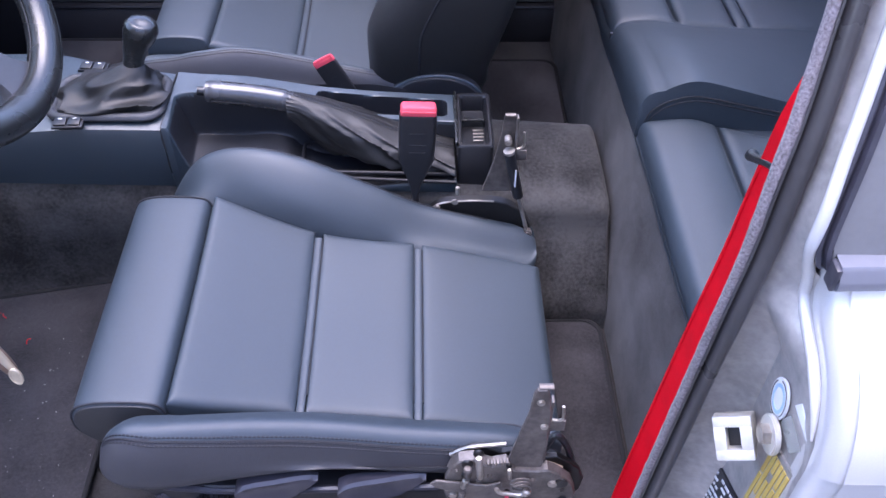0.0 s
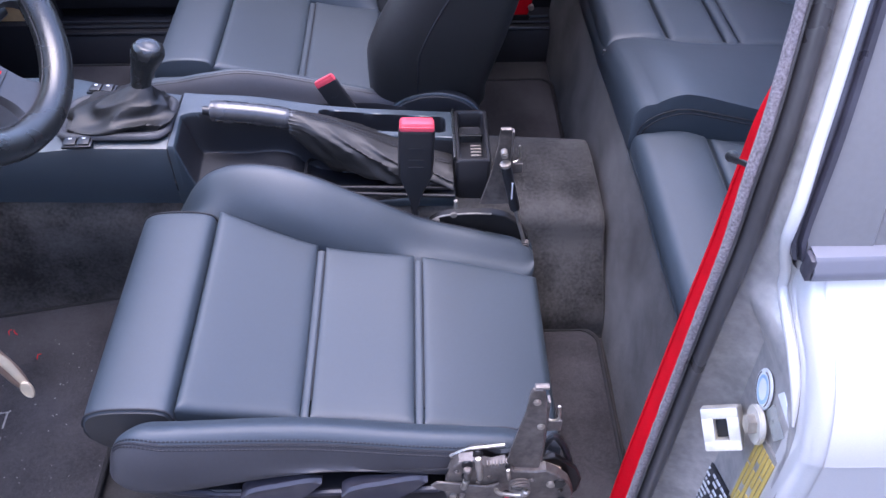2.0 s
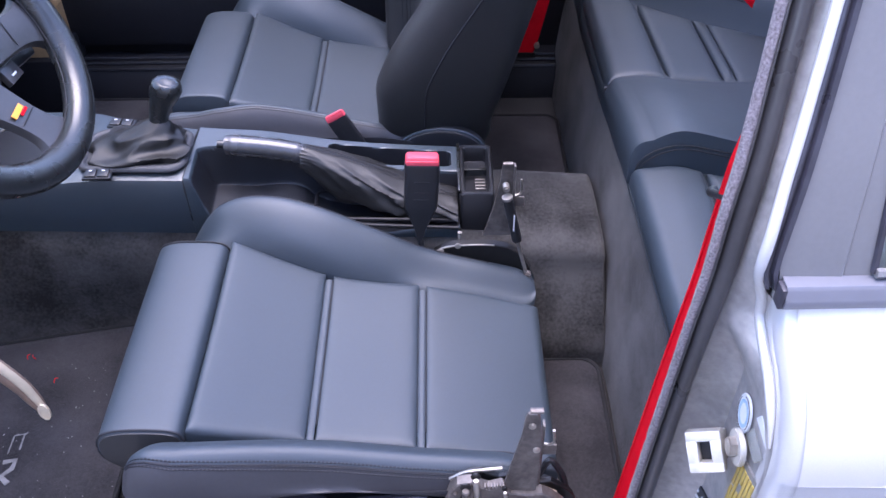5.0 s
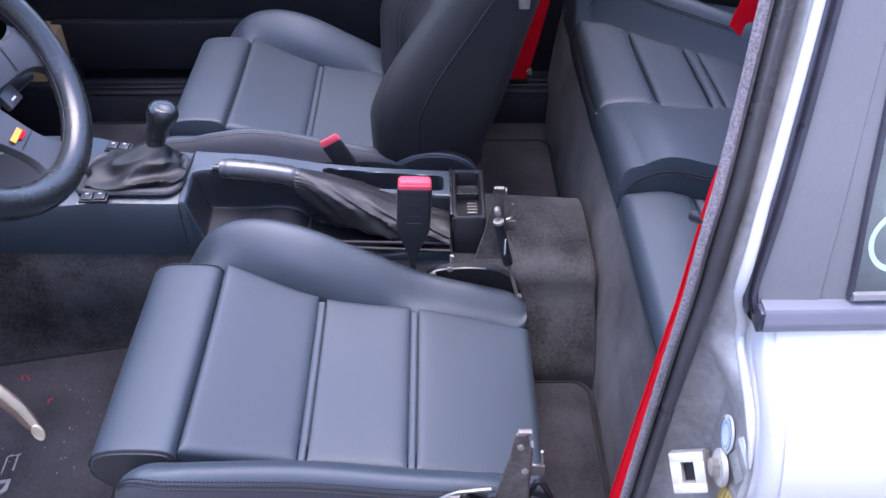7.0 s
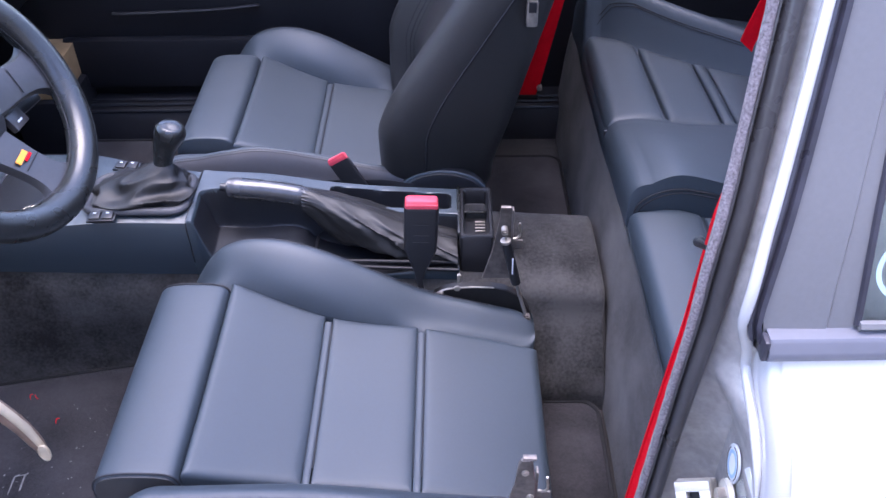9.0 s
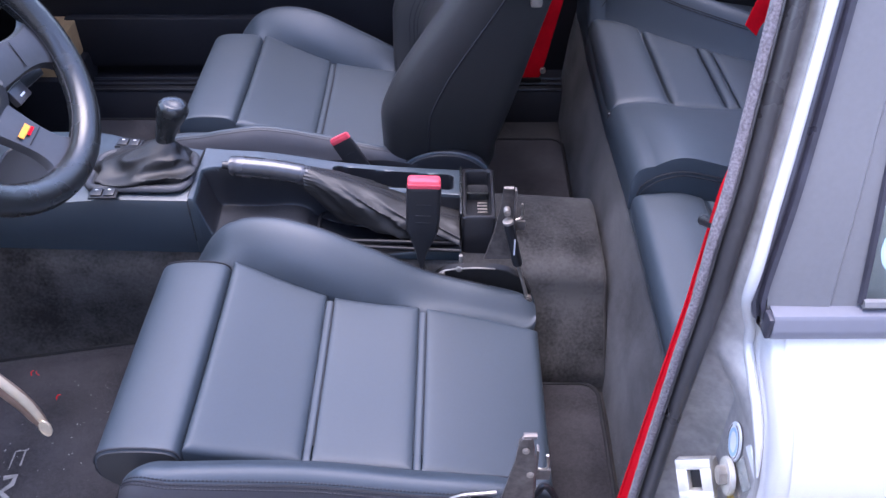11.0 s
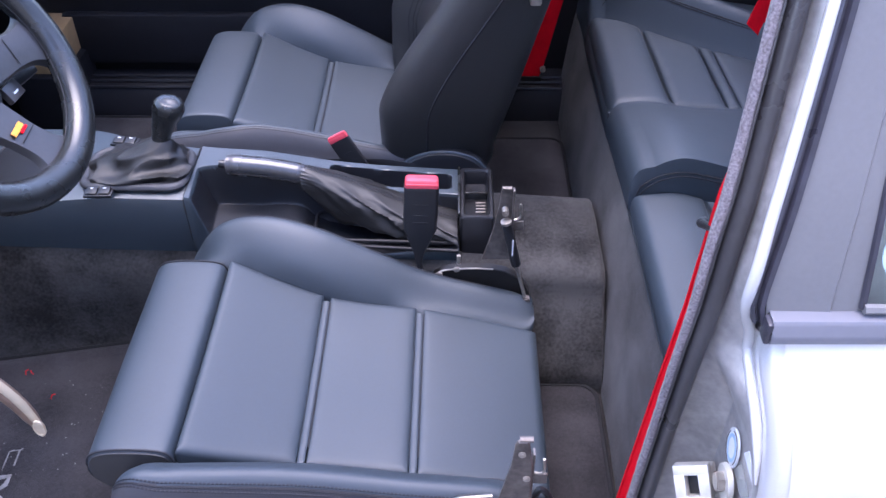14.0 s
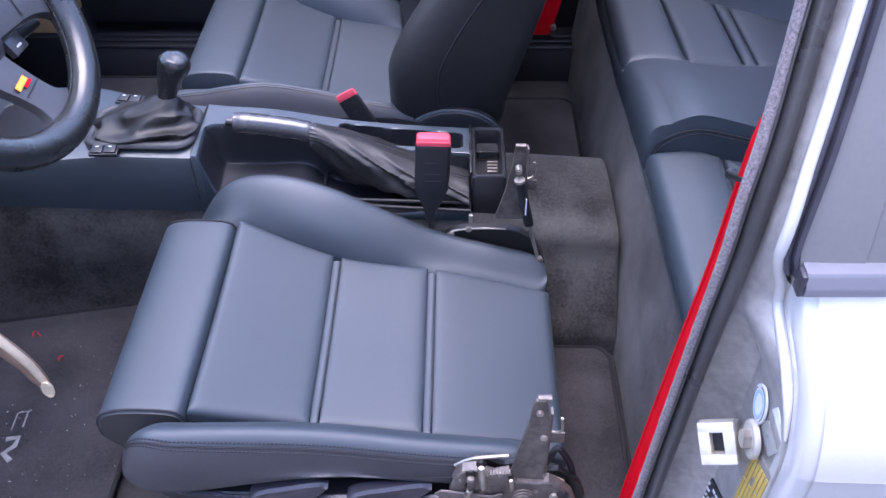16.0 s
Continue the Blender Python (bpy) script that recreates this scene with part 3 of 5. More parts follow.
def label_on_jamb(name, corners, mat, bar_mat, rows, label, thick=0.27, longest=0.16):
    """A sticker on the jamb with rows of unreadable print, as plain bars."""
    ob = thing(name, label, "sticker")
    a, b, c, d = [Vector(q) for q in corners]
    part("backing", plate([(p.x, p.y) for p in (a, b, c, d)], 0.5500, 0.5522, "x", 0.0002), mat, ob)
    bars = bmesh.new()
    for r in range(rows):
        v = (r + 0.7) / (rows + 0.4)
        l0, l1 = a.lerp(d, v), b.lerp(c, v)
        u = 0.06
        while u < 0.86:
            w = random.uniform(0.03, longest)
            p, q = l0.lerp(l1, u), l0.lerp(l1, min(0.94, u + w))
            n = (d - a) * (thick / rows)
            plate([(p.x, p.y), (q.x, q.y), (q.x + n.x, q.y + n.y), (p.x + n.x, p.y + n.y)], 0.5493, 0.5501, "x", 0, bars)
            u += w + random.choice((0.02, 0.03, 0.12))
    part("print", bars, bar_mat, ob)
    return ob


label_on_jamb("black_sticker", [(-0.300, 0.402), (-0.378, 0.437), (-0.362, 0.300), (-0.279, 0.262)], BLACK_LABEL, WHITE, 14, "black specification sticker with fine white print", 0.4, 0.12)
label_on_jamb("yellow_sticker", [(-0.366, 0.536), (-0.360, 0.425), (-0.398, 0.425), (-0.404, 0.548)], JAMB, YELLOW, 6, "clear warning sticker with dull yellow print", 0.68, 0.6)

# ---------- red belt at the near pillar ----------
belt = thing("near_seat_belt", "bright red seat belt hanging by the pillar", "seat belt")
BELT_X = hermite([(0.05, 0.492), (0.25, 0.500), (0.35, 0.506), (0.45, 0.512), (0.55, 0.518), (0.65, 0.5225), (0.75, 0.5225), (0.80, 0.528), (0.85, 0.545), (0.95, 0.56), (1.08, 0.575)])
BELT_Y = hermite([(0.05, -0.218), (0.25, -0.222), (0.45, -0.228), (0.55, -0.232), (0.65, -0.239), (0.75, -0.250), (0.80, -0.254), (0.85, -0.240), (0.95, -0.20), (1.08, -0.14)])
BELT_W = hermite([(0.05, 1.0), (0.70, 1.0), (0.79, 0.4), (1.08, 0.4)])
web = [[Vector((BELT_X(z) + dx + 0.25 * dy * BELT_W(z), BELT_Y(z) - dy * BELT_W(z), z)) for dx, dy in ((-0.0012, 0), (-0.0012, 0.024), (-0.0012, 0.044), (0.0012, 0.044), (0.0012, 0.024), (0.0012, 0))] for z in np.linspace(0.05, 1.08, 60)]
part("webbing", loft(web), RED, belt)
for e in (0.003, 0.041):
    part("selvedge", tube([(BELT_X(z) + 0.25 * e - 0.0014, BELT_Y(z) - e, z) for z in np.linspace(0.06, 0.72, 40)], 0.0009, 6, up=(1, 0, 0)), RED, belt, "woven edge of the red webbing")
single("belt_guide", tube(spline([(0.528, -0.268, 0.730), (0.525, -0.254, 0.726), (0.523, -0.236, 0.716), (0.5235, -0.226, 0.710), (0.529, -0.221, 0.708)], 18), [0.0036] * 12 + [0.0042, 0.0046, 0.0048, 0.0046, 0.004, 0.002], 10),
                    PLASTIC, "black plastic belt guide hook on the pillar", "belt guide")

# ---------- front seats ----------
PZ = hermite([(-0.01, 0.333), (0.0, 0.329), (0.07, 0.300), (0.137, 0.278), (0.20, 0.266), (0.27, 0.2575), (0.35, 0.238), (0.46, 0.205)])
PW = hermite([(-0.01, 0.166), (0.0, 0.165), (0.137, 0.147), (0.27, 0.145), (0.46, 0.144)])
BTOP = hermite([(-0.085, 0.295), (-0.06, 0.325), (-0.037, 0.342), (0.0, 0.359), (0.051, 0.366), (0.116, 0.353), (0.189, 0.317), (0.272, 0.273), (0.359, 0.245), (0.40, 0.233), (0.44, 0.222)])
BTOP_OUTER = hermite([(-0.085, 0.318), (-0.06, 0.352), (-0.037, 0.361), (0.0, 0.362), (0.051, 0.355), (0.116, 0.343), (0.189, 0.331), (0.272, 0.318), (0.359, 0.307), (0.44, 0.292)])


BTOP_TUNNEL = hermite([(-0.135, 0.315), (-0.10, 0.334), (-0.075, 0.339), (-0.05, 0.342), (-0.01, 0.350), (0.04, 0.354), (0.09, 0.345), (0.136, 0.332), (0.233, 0.308), (0.322, 0.290), (0.44, 0.270)])


def bolster_section(x, side, n=40, long=False):
    top, base = (BTOP if side > 0 else BTOP_TUNNEL if long else BTOP_OUTER)(x), PZ(max(x, 0)) - 0.035
    w = PW(max(x, 0))
    low = 0.266 if side < 0 else 0.215 - 0.02 * max(0, x)
    low = min(low, top - 0.035)
    pts = [(w - 0.004, base), (w + 0.006, max(base + 0.02, top - 0.052)), (w + 0.026, top - 0.022), (w + 0.056, top - 0.001), (w + 0.078, top - 0.010),
           (w + 0.096, top - 0.036), (w + 0.102, max(top - 0.072, low + 0.03)), (w + (0.092 if side > 0 else 0.084), low + 0.012), (w + (0.06 if side > 0 else 0.052), low - 0.006), (w + 0.01, low)]
    if side < 0:
        pts = [(a if a < w + 0.03 else w + 0.03 + (a - w - 0.03) * 0.76, b) for a, b in pts]
    start, stop = (-0.080, 0.442) if side > 0 else (-0.134, 0.400) if long else (-0.068, 0.400)
    front = min(1.0, max(0.0, (x - start) / (0.06 if side > 0 else 0.045)))
    rear = min(1.0, max(0.0, (stop - x) / 0.04))
    e = max(0.04, math.sqrt(1 - (1 - front) ** 2)) * max(0.15, (1 - (1 - rear) ** 2) ** 0.5)
    cy, cz = w + 0.05, 0.275 if x < 0.1 and side > 0 else 0.5 * (top + low)
    return [Vector((x, side * (cy + (p.x - cy) * (0.25 + 0.75 * e)), cz + (p.y - cz) * e)) for p in spline([(a, b, 0) for a, b in pts], n, True)]


def stitch_row(points, normals, gap=0.0045, length=0.003, r=0.0005):
    """Short threads along a path."""
    bm = bmesh.new()
    path = [p + n * 0.0006 for p, n in zip(points, normals)]
    run, k = 0.0, 0
    for a, b in zip(path, path[1:]):
        d = (b - a).length
        while run < d:
            p = a.lerp(b, run / d)
            t = (b - a).normalized()
            n = normals[k]
            s = t.cross(n).normalized() * r * 1.3
            q = p + t * length
            v = [bm.verts.new(w) for w in (p - s, p + s, q + s, q - s, p + n * r * 1.4, q + n * r * 1.4)]
            bm.faces.new((v[0], v[3], v[5], v[4]))
            bm.faces.new((v[1], v[4], v[5], v[2]))
            bm.faces.new((v[0], v[4], v[1]))
            bm.faces.new((v[3], v[2], v[5]))
            run += gap
        run -= d
        k += 1
    return bm


def bolster(seat, side, low_seam=False, long=False):
    a, b = (-0.0795, 0.4418) if side > 0 else (-0.1335, 0.3998) if long else (-0.0675, 0.3998)
    xs = list(np.linspace(a, -0.012, 20)) + list(np.linspace(-0.004, b - 0.045, 44)) + list(np.linspace(b - 0.04, b, 14))
    body = part("bolster", loft([bolster_section(x, side, long=long) for x in xs]), LEATHER, seat, "padded grey leather side bolster, flank coloured dark for shade" if side < 0 else "padded grey leather side bolster")
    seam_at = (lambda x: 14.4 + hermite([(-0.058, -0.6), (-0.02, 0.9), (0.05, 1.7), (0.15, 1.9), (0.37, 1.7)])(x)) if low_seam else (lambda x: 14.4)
    # shade below the seam is put into the flank's colour
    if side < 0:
        body.data.materials.append(LEATHER_SHADED)
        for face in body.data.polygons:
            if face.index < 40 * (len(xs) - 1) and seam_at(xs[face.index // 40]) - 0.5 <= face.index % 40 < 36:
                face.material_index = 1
    rows = ((0.0, "seam"), (0.1, "stitching"), (-0.75, "stitching"), (0.75, "stitching")) if low_seam else ((0.0, "seam"), (-0.8, "stitching"))
    for off, name in rows:
        pts, nrm = [], []
        for x in np.linspace(-0.110 if long else -0.058, 0.37, 90):
            s = bolster_section(x, side, long=long)
            u = seam_at(x) + off
            k = int(u)
            p = s[k].lerp(s[k + 1], u - k)
            t = (s[k + 1] - s[k]).normalized()
            n = Vector((0, t.z, -t.y)) * side
            if n.z < 0 and abs(n.z) > abs(n.y):
                n = -n
            if n.y * side < 0 and abs(n.y) > abs(n.z):
                n = -n
            pts.append(p)
            nrm.append(n)
        if name == "seam":
            part(name, tube(pts, 0.0011 if low_seam else 0.0007, 6), SEAM, body)
        else:
            part(name, stitch_row(pts, nrm, r=0.0008 if low_seam else 0.0006), THREAD, body)


def cushion(seat, near=-0.174):
    """Leather cushion: thigh support, three panels, piping and two bolsters."""
    prof = [(-0.008, 0.20), (-0.006, 0.30), (-0.008, 0.326), (-0.018, 0.336), (-0.045, 0.3395), (-0.080, 0.3385), (-0.101, 0.330), (-0.109, 0.312), (-0.106, 0.288), (-0.085, 0.266), (-0.055, 0.245), (-0.03, 0.215)]
    ring = spline([(x, z, 0) for x, z in prof], 44, True)
    loops = []
    for y, k in ((near, 0.95), (near + 0.0005, 0.975), (near + 0.002, 0.992), (near + 0.006, 1.0), *[(v, 1.0 + 0.012 * (1 - (v / 0.17) ** 2)) for v in np.linspace(near + 0.024, 0.138, 22)], (0.150, 1.0), (0.154, 0.992), (0.1555, 0.975), (0.156, 0.95)):
        loops.append([Vector((-0.055 + (p.x + 0.055) * k, y, 0.28 + (p.y - 0.28) * k)) for p in ring])
    thigh = part("thigh_support", loft(loops), LEATHER, seat, "separate padded leather thigh support")
    for y in ((near + 0.0015, 0.1545) if near < -0.16 else ()):
        edge = [Vector((-0.055 + (p.x + 0.055) * 1.0, y, 0.28 + (p.y - 0.28) * 1.0)) for p in ring]
        part("piping", tube(edge[4:40], 0.0015, 6), SEAM, thigh)
    if near < -0.16:
        part("end_panel", loft([[Vector((-0.055 + (p.x + 0.055) * k, near + d, 0.28 + (p.y - 0.28) * k)) for p in ring] for k, d in ((0.955, 0.0004), (0.94, -0.0015), (0.5, -0.004), (0.1, -0.0045))]), LEATHER_BACK, thigh, "dark leather end panel")
    cuts = [(-0.005, 0.128), (0.139, 0.263), (0.274, 0.442)]
    for k, (a, b) in enumerate(cuts):
        z = (lambda x, y: PZ(x) + 0.003 * (y / 0.15) ** 2)
        bm = pillow(a, b, lambda x: -PW(x) - 0.002, lambda x: PW(x) + 0.002, z, 0.0035, 0.012, 0.010, 34, 40, 0.05, (0.010 if k == 0 else 0.0035, 0.0035 if k < 2 else 0.012))
        part("seat_panel", bm, LEATHER, seat, "smooth grey leather cushion panel")
    for x in (0.1335, 0.2685):
        line = [(x, y, PZ(x) + 0.003 * (y / 0.15) ** 2 - 0.0012) for y in np.linspace(-PW(x), PW(x), 24)]
        part("seam_strip", tube([(x, -PW(x) - 0.014, line[0][2] - 0.004)] + line[:-1], 0.0048, 10, flat=0.3), LEATHER, seat, "narrow raised seam strip")
        for dx in (-0.0056, 0.0056):
            part("seam", tube([(px + dx, py, pz - 0.0016) for px, py, pz in line[2:-1]], 0.0012, 6), SEAM, seat)
    part("seat_pan", box((0.45, 0.42, 0.09), (0.19, 0, 0.165), 0.02), PLASTIC, seat, "black seat pan")
    for y in (-0.19, 0.19):
        part("rail", box((0.5, 0.035, 0.06), (0.17, y, 0.10), 0.004), STEEL_DARK, seat, "black steel seat rail")
    bolster(seat, 1)
    bolster(seat, -1, near < -0.16, near > -0.16)


def rivet(parent, x, y, z, r=0.005, d=0.004, mat=None, side=-1):
    part("rivet", cyl(r, d, tilt(x, y, z, 90, 0, 0), 14, 0.001), mat or BRIGHT, parent)


def seat_hinge(seat, side):
    """The bare steel recliner that is left where the backrest was taken off."""
    y0 = side * 0.222
    out = side
    outer, inner_y = y0 + out * 0.014, y0
    base = [(0.296, 0.268), (0.297, 0.291), (0.303, 0.317), (0.311, 0.328), (0.327, 0.331), (0.340, 0.321), (0.347, 0.318), (0.362, 0.323), (0.372, 0.309), (0.395, 0.307), (0.407, 0.309), (0.420, 0.299), (0.434, 0.283), (0.441, 0.262), (0.439, 0.240), (0.430, 0.223), (0.417, 0.211), (0.400, 0.205), (0.382, 0.208), (0.370, 0.220), (0.361, 0.240), (0.344, 0.236), (0.330, 0.229), (0.312, 0.235), (0.300, 0.250)]
    if side > 0:
        base = [(0.281, 0.240), (0.288, 0.253), (0.300, 0.262), (0.318, 0.2665), (0.345, 0.268), (0.375, 0.267), (0.398, 0.261), (0.414, 0.250), (0.427, 0.234), (0.436, 0.214), (0.436, 0.198), (0.425, 0.19), (0.29, 0.20)]
    h = part("hinge_plate", plate(base, min(inner_y, outer), max(inner_y, outer), "y", 0.0015), STEEL if side < 0 else STEEL_DARK, seat, "oily steel recliner plate")
    back = [(x + 0.012, z - 0.004) for x, z in base]
    if side < 0:
        part("backing_plate", plate(back, min(y0 - out * 0.012, y0 - out * 0.005), max(y0 - out * 0.012, y0 - out * 0.005), "y", 0.001), STEEL_DARK, h)
    top = 0.447 if side < 0 else 0.418
    arm = [(0.360, 0.282), (0.374, 0.335), (0.383, 0.385), (0.3855, 0.415), (0.386, top), (0.3995, top), (0.4025, 0.400), (0.407, 0.345), (0.413, 0.282)]
    if side < 0:
        arm = [(0.361, 0.300), (0.366, 0.334), (0.373, 0.376), (0.379, 0.408), (0.3815, top - 0.006), (0.384, top), (0.394, top), (0.3965, top - 0.004), (0.4015, 0.405), (0.402, 0.340), (0.400, 0.300)]
    ya, yb = y0 + out * 0.004, y0 + out * 0.0085
    a = part("hinge_arm", plate(arm, min(ya, yb), max(ya, yb), "y", 0.001), STEEL, seat, "bare steel backrest arm")
    part("flange", box((0.0028, 0.010, 0.110), (0.4028, y0 - out * 0.001, 0.365), 0.001, None), STEEL, a)
    part("arm_tip", tube([(0.386, y0 + out * 0.004, top), (0.4, y0 + out * 0.004, top)], 0.0038, 10, flat=0.7), STEEL, a, "folded tip")
    part("clip_tab", box((0.016, 0.003, 0.017), (0.411, y0 + out * 0.001, 0.376 if side < 0 else 0.352), 0.001), STEEL, a)
    lift = 0.0 if side < 0 else -0.022
    part("clip", tube(spline([(0.404, y0, 0.385 + lift), (0.411, y0 + out * 0.002, 0.386 + lift), (0.415, y0 + out * 0.003, 0.392 + lift), (0.4135, y0 + out * 0.003, 0.412 + lift)], 16), 0.0016, 8), BRIGHT, a, "bent steel wire clip")
    for x, z in (((0.389, 0.428), (0.396, 0.386)) if side < 0 else ((0.3945, 0.408), (0.3985, 0.366))):
        part("rivet", cyl(0.004, 0.004, tilt(x, y0 + out * 0.0095, z, 90, 0, 0), 14, 0.001), BRIGHT, a)
    if side < 0:
        h.location.z, a.location.z = -0.011, -0.011

        def pin(p, q, r, mat, label):
            """A round pin on the face of the recliner, with a head."""
            p, q = Vector((p[0], outer - 0.006, p[1])), Vector((q[0], outer - 0.006, q[1]))
            o = part("pin", tube([p, p.lerp(q, 0.12), p.lerp(q, 0.13), q.lerp(p, 0.1), q], [r * 0.8, r * 1.15, r, r, r * 0.75], 12), mat, h, label)
            part("pin_collar", cyl(r * 1.5, 0.003, tilt(p.x, outer - 0.001, p.z, 90, 0, 0), 14, 0.0006), STEEL_DARK, o)
        pin((0.331, 0.346), (0.334, 0.306), 0.0038, BRIGHT, "cream zinc pin")
        pin((0.320, 0.326), (0.3205, 0.308), 0.0042, STEEL, "grey steel pin")
        pin((0.3195, 0.304), (0.316, 0.287), 0.0036, BRIGHT, "zinc pin")
        pin((0.316, 0.275), (0.3145, 0.252), 0.0036, STEEL, "grey steel pin")
        pin((0.364, 0.322), (0.366, 0.303), 0.0022, BRIGHT, "thin zinc pin")
        pin((0.365, 0.268), (0.367, 0.247), 0.0022, RED_BUTTON, "thin pin with red paint")
        for x, z, r in ((0.300, 0.278, 0.0045), (0.306, 0.262, 0.005), (0.3325, 0.292, 0.003), (0.392, 0.290, 0.004), (0.414, 0.283, 0.0055), (0.426, 0.268, 0.003), (0.309, 0.312, 0.003), (0.345, 0.300, 0.003)):
            part("rivet", cyl(r, 0.004, tilt(x, outer - 0.001, z, 90, 0, 0), 14, 0.001), STEEL if r < 0.0042 else BRIGHT, h)
        part("spring_hole", cyl(0.0075, 0.003, tilt(0.423, outer - 0.0008, 0.284, 90, 0, 0), 18, 0.0006), STEEL_DARK, h)
        part("pivot_spring", tube([(0.378 + 0.0105 * math.cos(t), outer - 0.003 - 0.0006 * t, 0.291 + 0.0085 * math.sin(t)) for t in np.linspace(0, 15, 70)], 0.0016, 6), STEEL, h, "coiled pivot spring")
        part("release_rod", tube(spline([(0.352, outer - 0.009, 0.288), (0.356, outer - 0.010, 0.282), (0.366, outer - 0.010, 0.279), (0.378, outer - 0.010, 0.277), (0.384, outer - 0.010, 0.281), (0.386, outer - 0.010, 0.287)], 18), [0.0026] * 9 + [0.0032] * 4 + [0.0046] * 4 + [0.003], 8), BRIGHT, h, "bent release rod")
        link = [(0.281, 0.291), (0.287, 0.297), (0.318, 0.292), (0.342, 0.286), (0.356, 0.292), (0.358, 0.284), (0.342, 0.276), (0.320, 0.272), (0.300, 0.277), (0.286, 0.284)]
        part("link_plate", plate(link, outer - 0.0045, outer - 0.0015, "y", 0.0008), STEEL, h, "flat steel link plate")
        rack = bmesh.new()
        for k in range(7):
            box((0.0016, 0.006, 0.006), (0.342 + 0.0034 * k, outer + 0.002, 0.322 + 0.0004 * k), 0, tilt(0, 0, 0), rack)
        part("rack_teeth", rack, STEEL, h, "row of fine teeth")
        slot_line = spline([(0.386, outer - 0.0012, 0.226), (0.400, outer - 0.0012, 0.229), (0.416, outer - 0.0012, 0.237), (0.431, outer - 0.0012, 0.254)], 16)
        slot_part = part("curved_slot", tube(slot_line, [0.002] + [0.0055] * 14 + [0.002], 8, flat=0.35, up=(0, 1, 0)), SEAM, h, "dark curved slot")
        part("slot_edge", tube([p + Vector((0.002, -0.001, -0.006)) for p in slot_line], 0.0011, 6), BRIGHT, slot_part)
        part("top_lip", tube(spline([(0.303, y0 + 0.006, 0.311), (0.322, y0 + 0.006, 0.324), (0.348, y0 + 0.006, 0.329), (0.362, y0 + 0.006, 0.331)], 14), 0.0024, 8), BRIGHT, h)
        part("paper_tag", box((0.021, 0.010, 0.0014), (0, 0, 0), 0.0004, pose(0.419, y0 + 0.008, 0.292, 18, 34, 0)), CREAM, h, "cream paper tag")
        part("cable_loop", tube(spline([(0.405, y0 + 0.015, 0.30), (0.416, y0 + 0.015, 0.332), (0.430, y0 + 0.015, 0.310), (0.440, y0 + 0.015, 0.275), (0.449, y0 + 0.015, 0.240), (0.440, y0 + 0.02, 0.20)], 30), 0.0040, 8), PLASTIC, h, "black cable loop")
        part("rear_drum", cyl(0.036, 0.02, tilt(0.404, y0 + 0.018, 0.255, 90, 0, 0), 30, 0.004), STEEL_DARK, h)
    else:
        part("plate_edge", tube(spline([(0.282, y0 - 0.001, 0.243), (0.290, y0 - 0.001, 0.256), (0.305, y0 - 0.001, 0.2645), (0.345, y0 - 0.001, 0.2685), (0.378, y0 - 0.001, 0.267)], 20), 0.0014, 6), BRIGHT, h, "worn bright plate edge")
        part("ball_stud", cyl(0.0050, 0.016, tilt(0.391, y0 - 0.008, 0.385, 90, 0, 0), 14, 0.002), BRIGHT, a, "bright ball stud")
        strut = part("gas_strut", tube([(0.3925, y0 - 0.016, 0.372), (0.4105, y0 - 0.016, 0.291)], 0.0076, 12), PLASTIC, a, "black gas strut")
        part("strut_collar", tube([(0.3922, y0 - 0.016, 0.374), (0.393, y0 - 0.016, 0.370)], 0.0080, 12), BRIGHT, strut)
        part("strut_rod", tube([(0.4105, y0 - 0.016, 0.291), (0.428, y0 - 0.016, 0.222)], 0.0028, 8), BRIGHT, strut)
        part("strut_end", cyl(0.007, 0.012, tilt(0.429, y0 - 0.016, 0.218, 90, 0, 0), 12, 0.002), STEEL, strut)
        part("strut_print", box((0.002, 0.001, 0.03), (0.4035, y0 - 0.0238, 0.33), 0, tilt(0, 0, 0)), WHITE, strut)
        part("stop_pin", cyl(0.0032, 0.016, tilt(0.325, y0 - 0.002, 0.288, 0, 0, 0), 12, 0.001), BRIGHT, h, "bright stop pin")
        rivet(h, 0.322, y0 - 0.003, 0.268, 0.005)
        rivet(h, 0.297, y0 - 0.003, 0.258, 0.004)


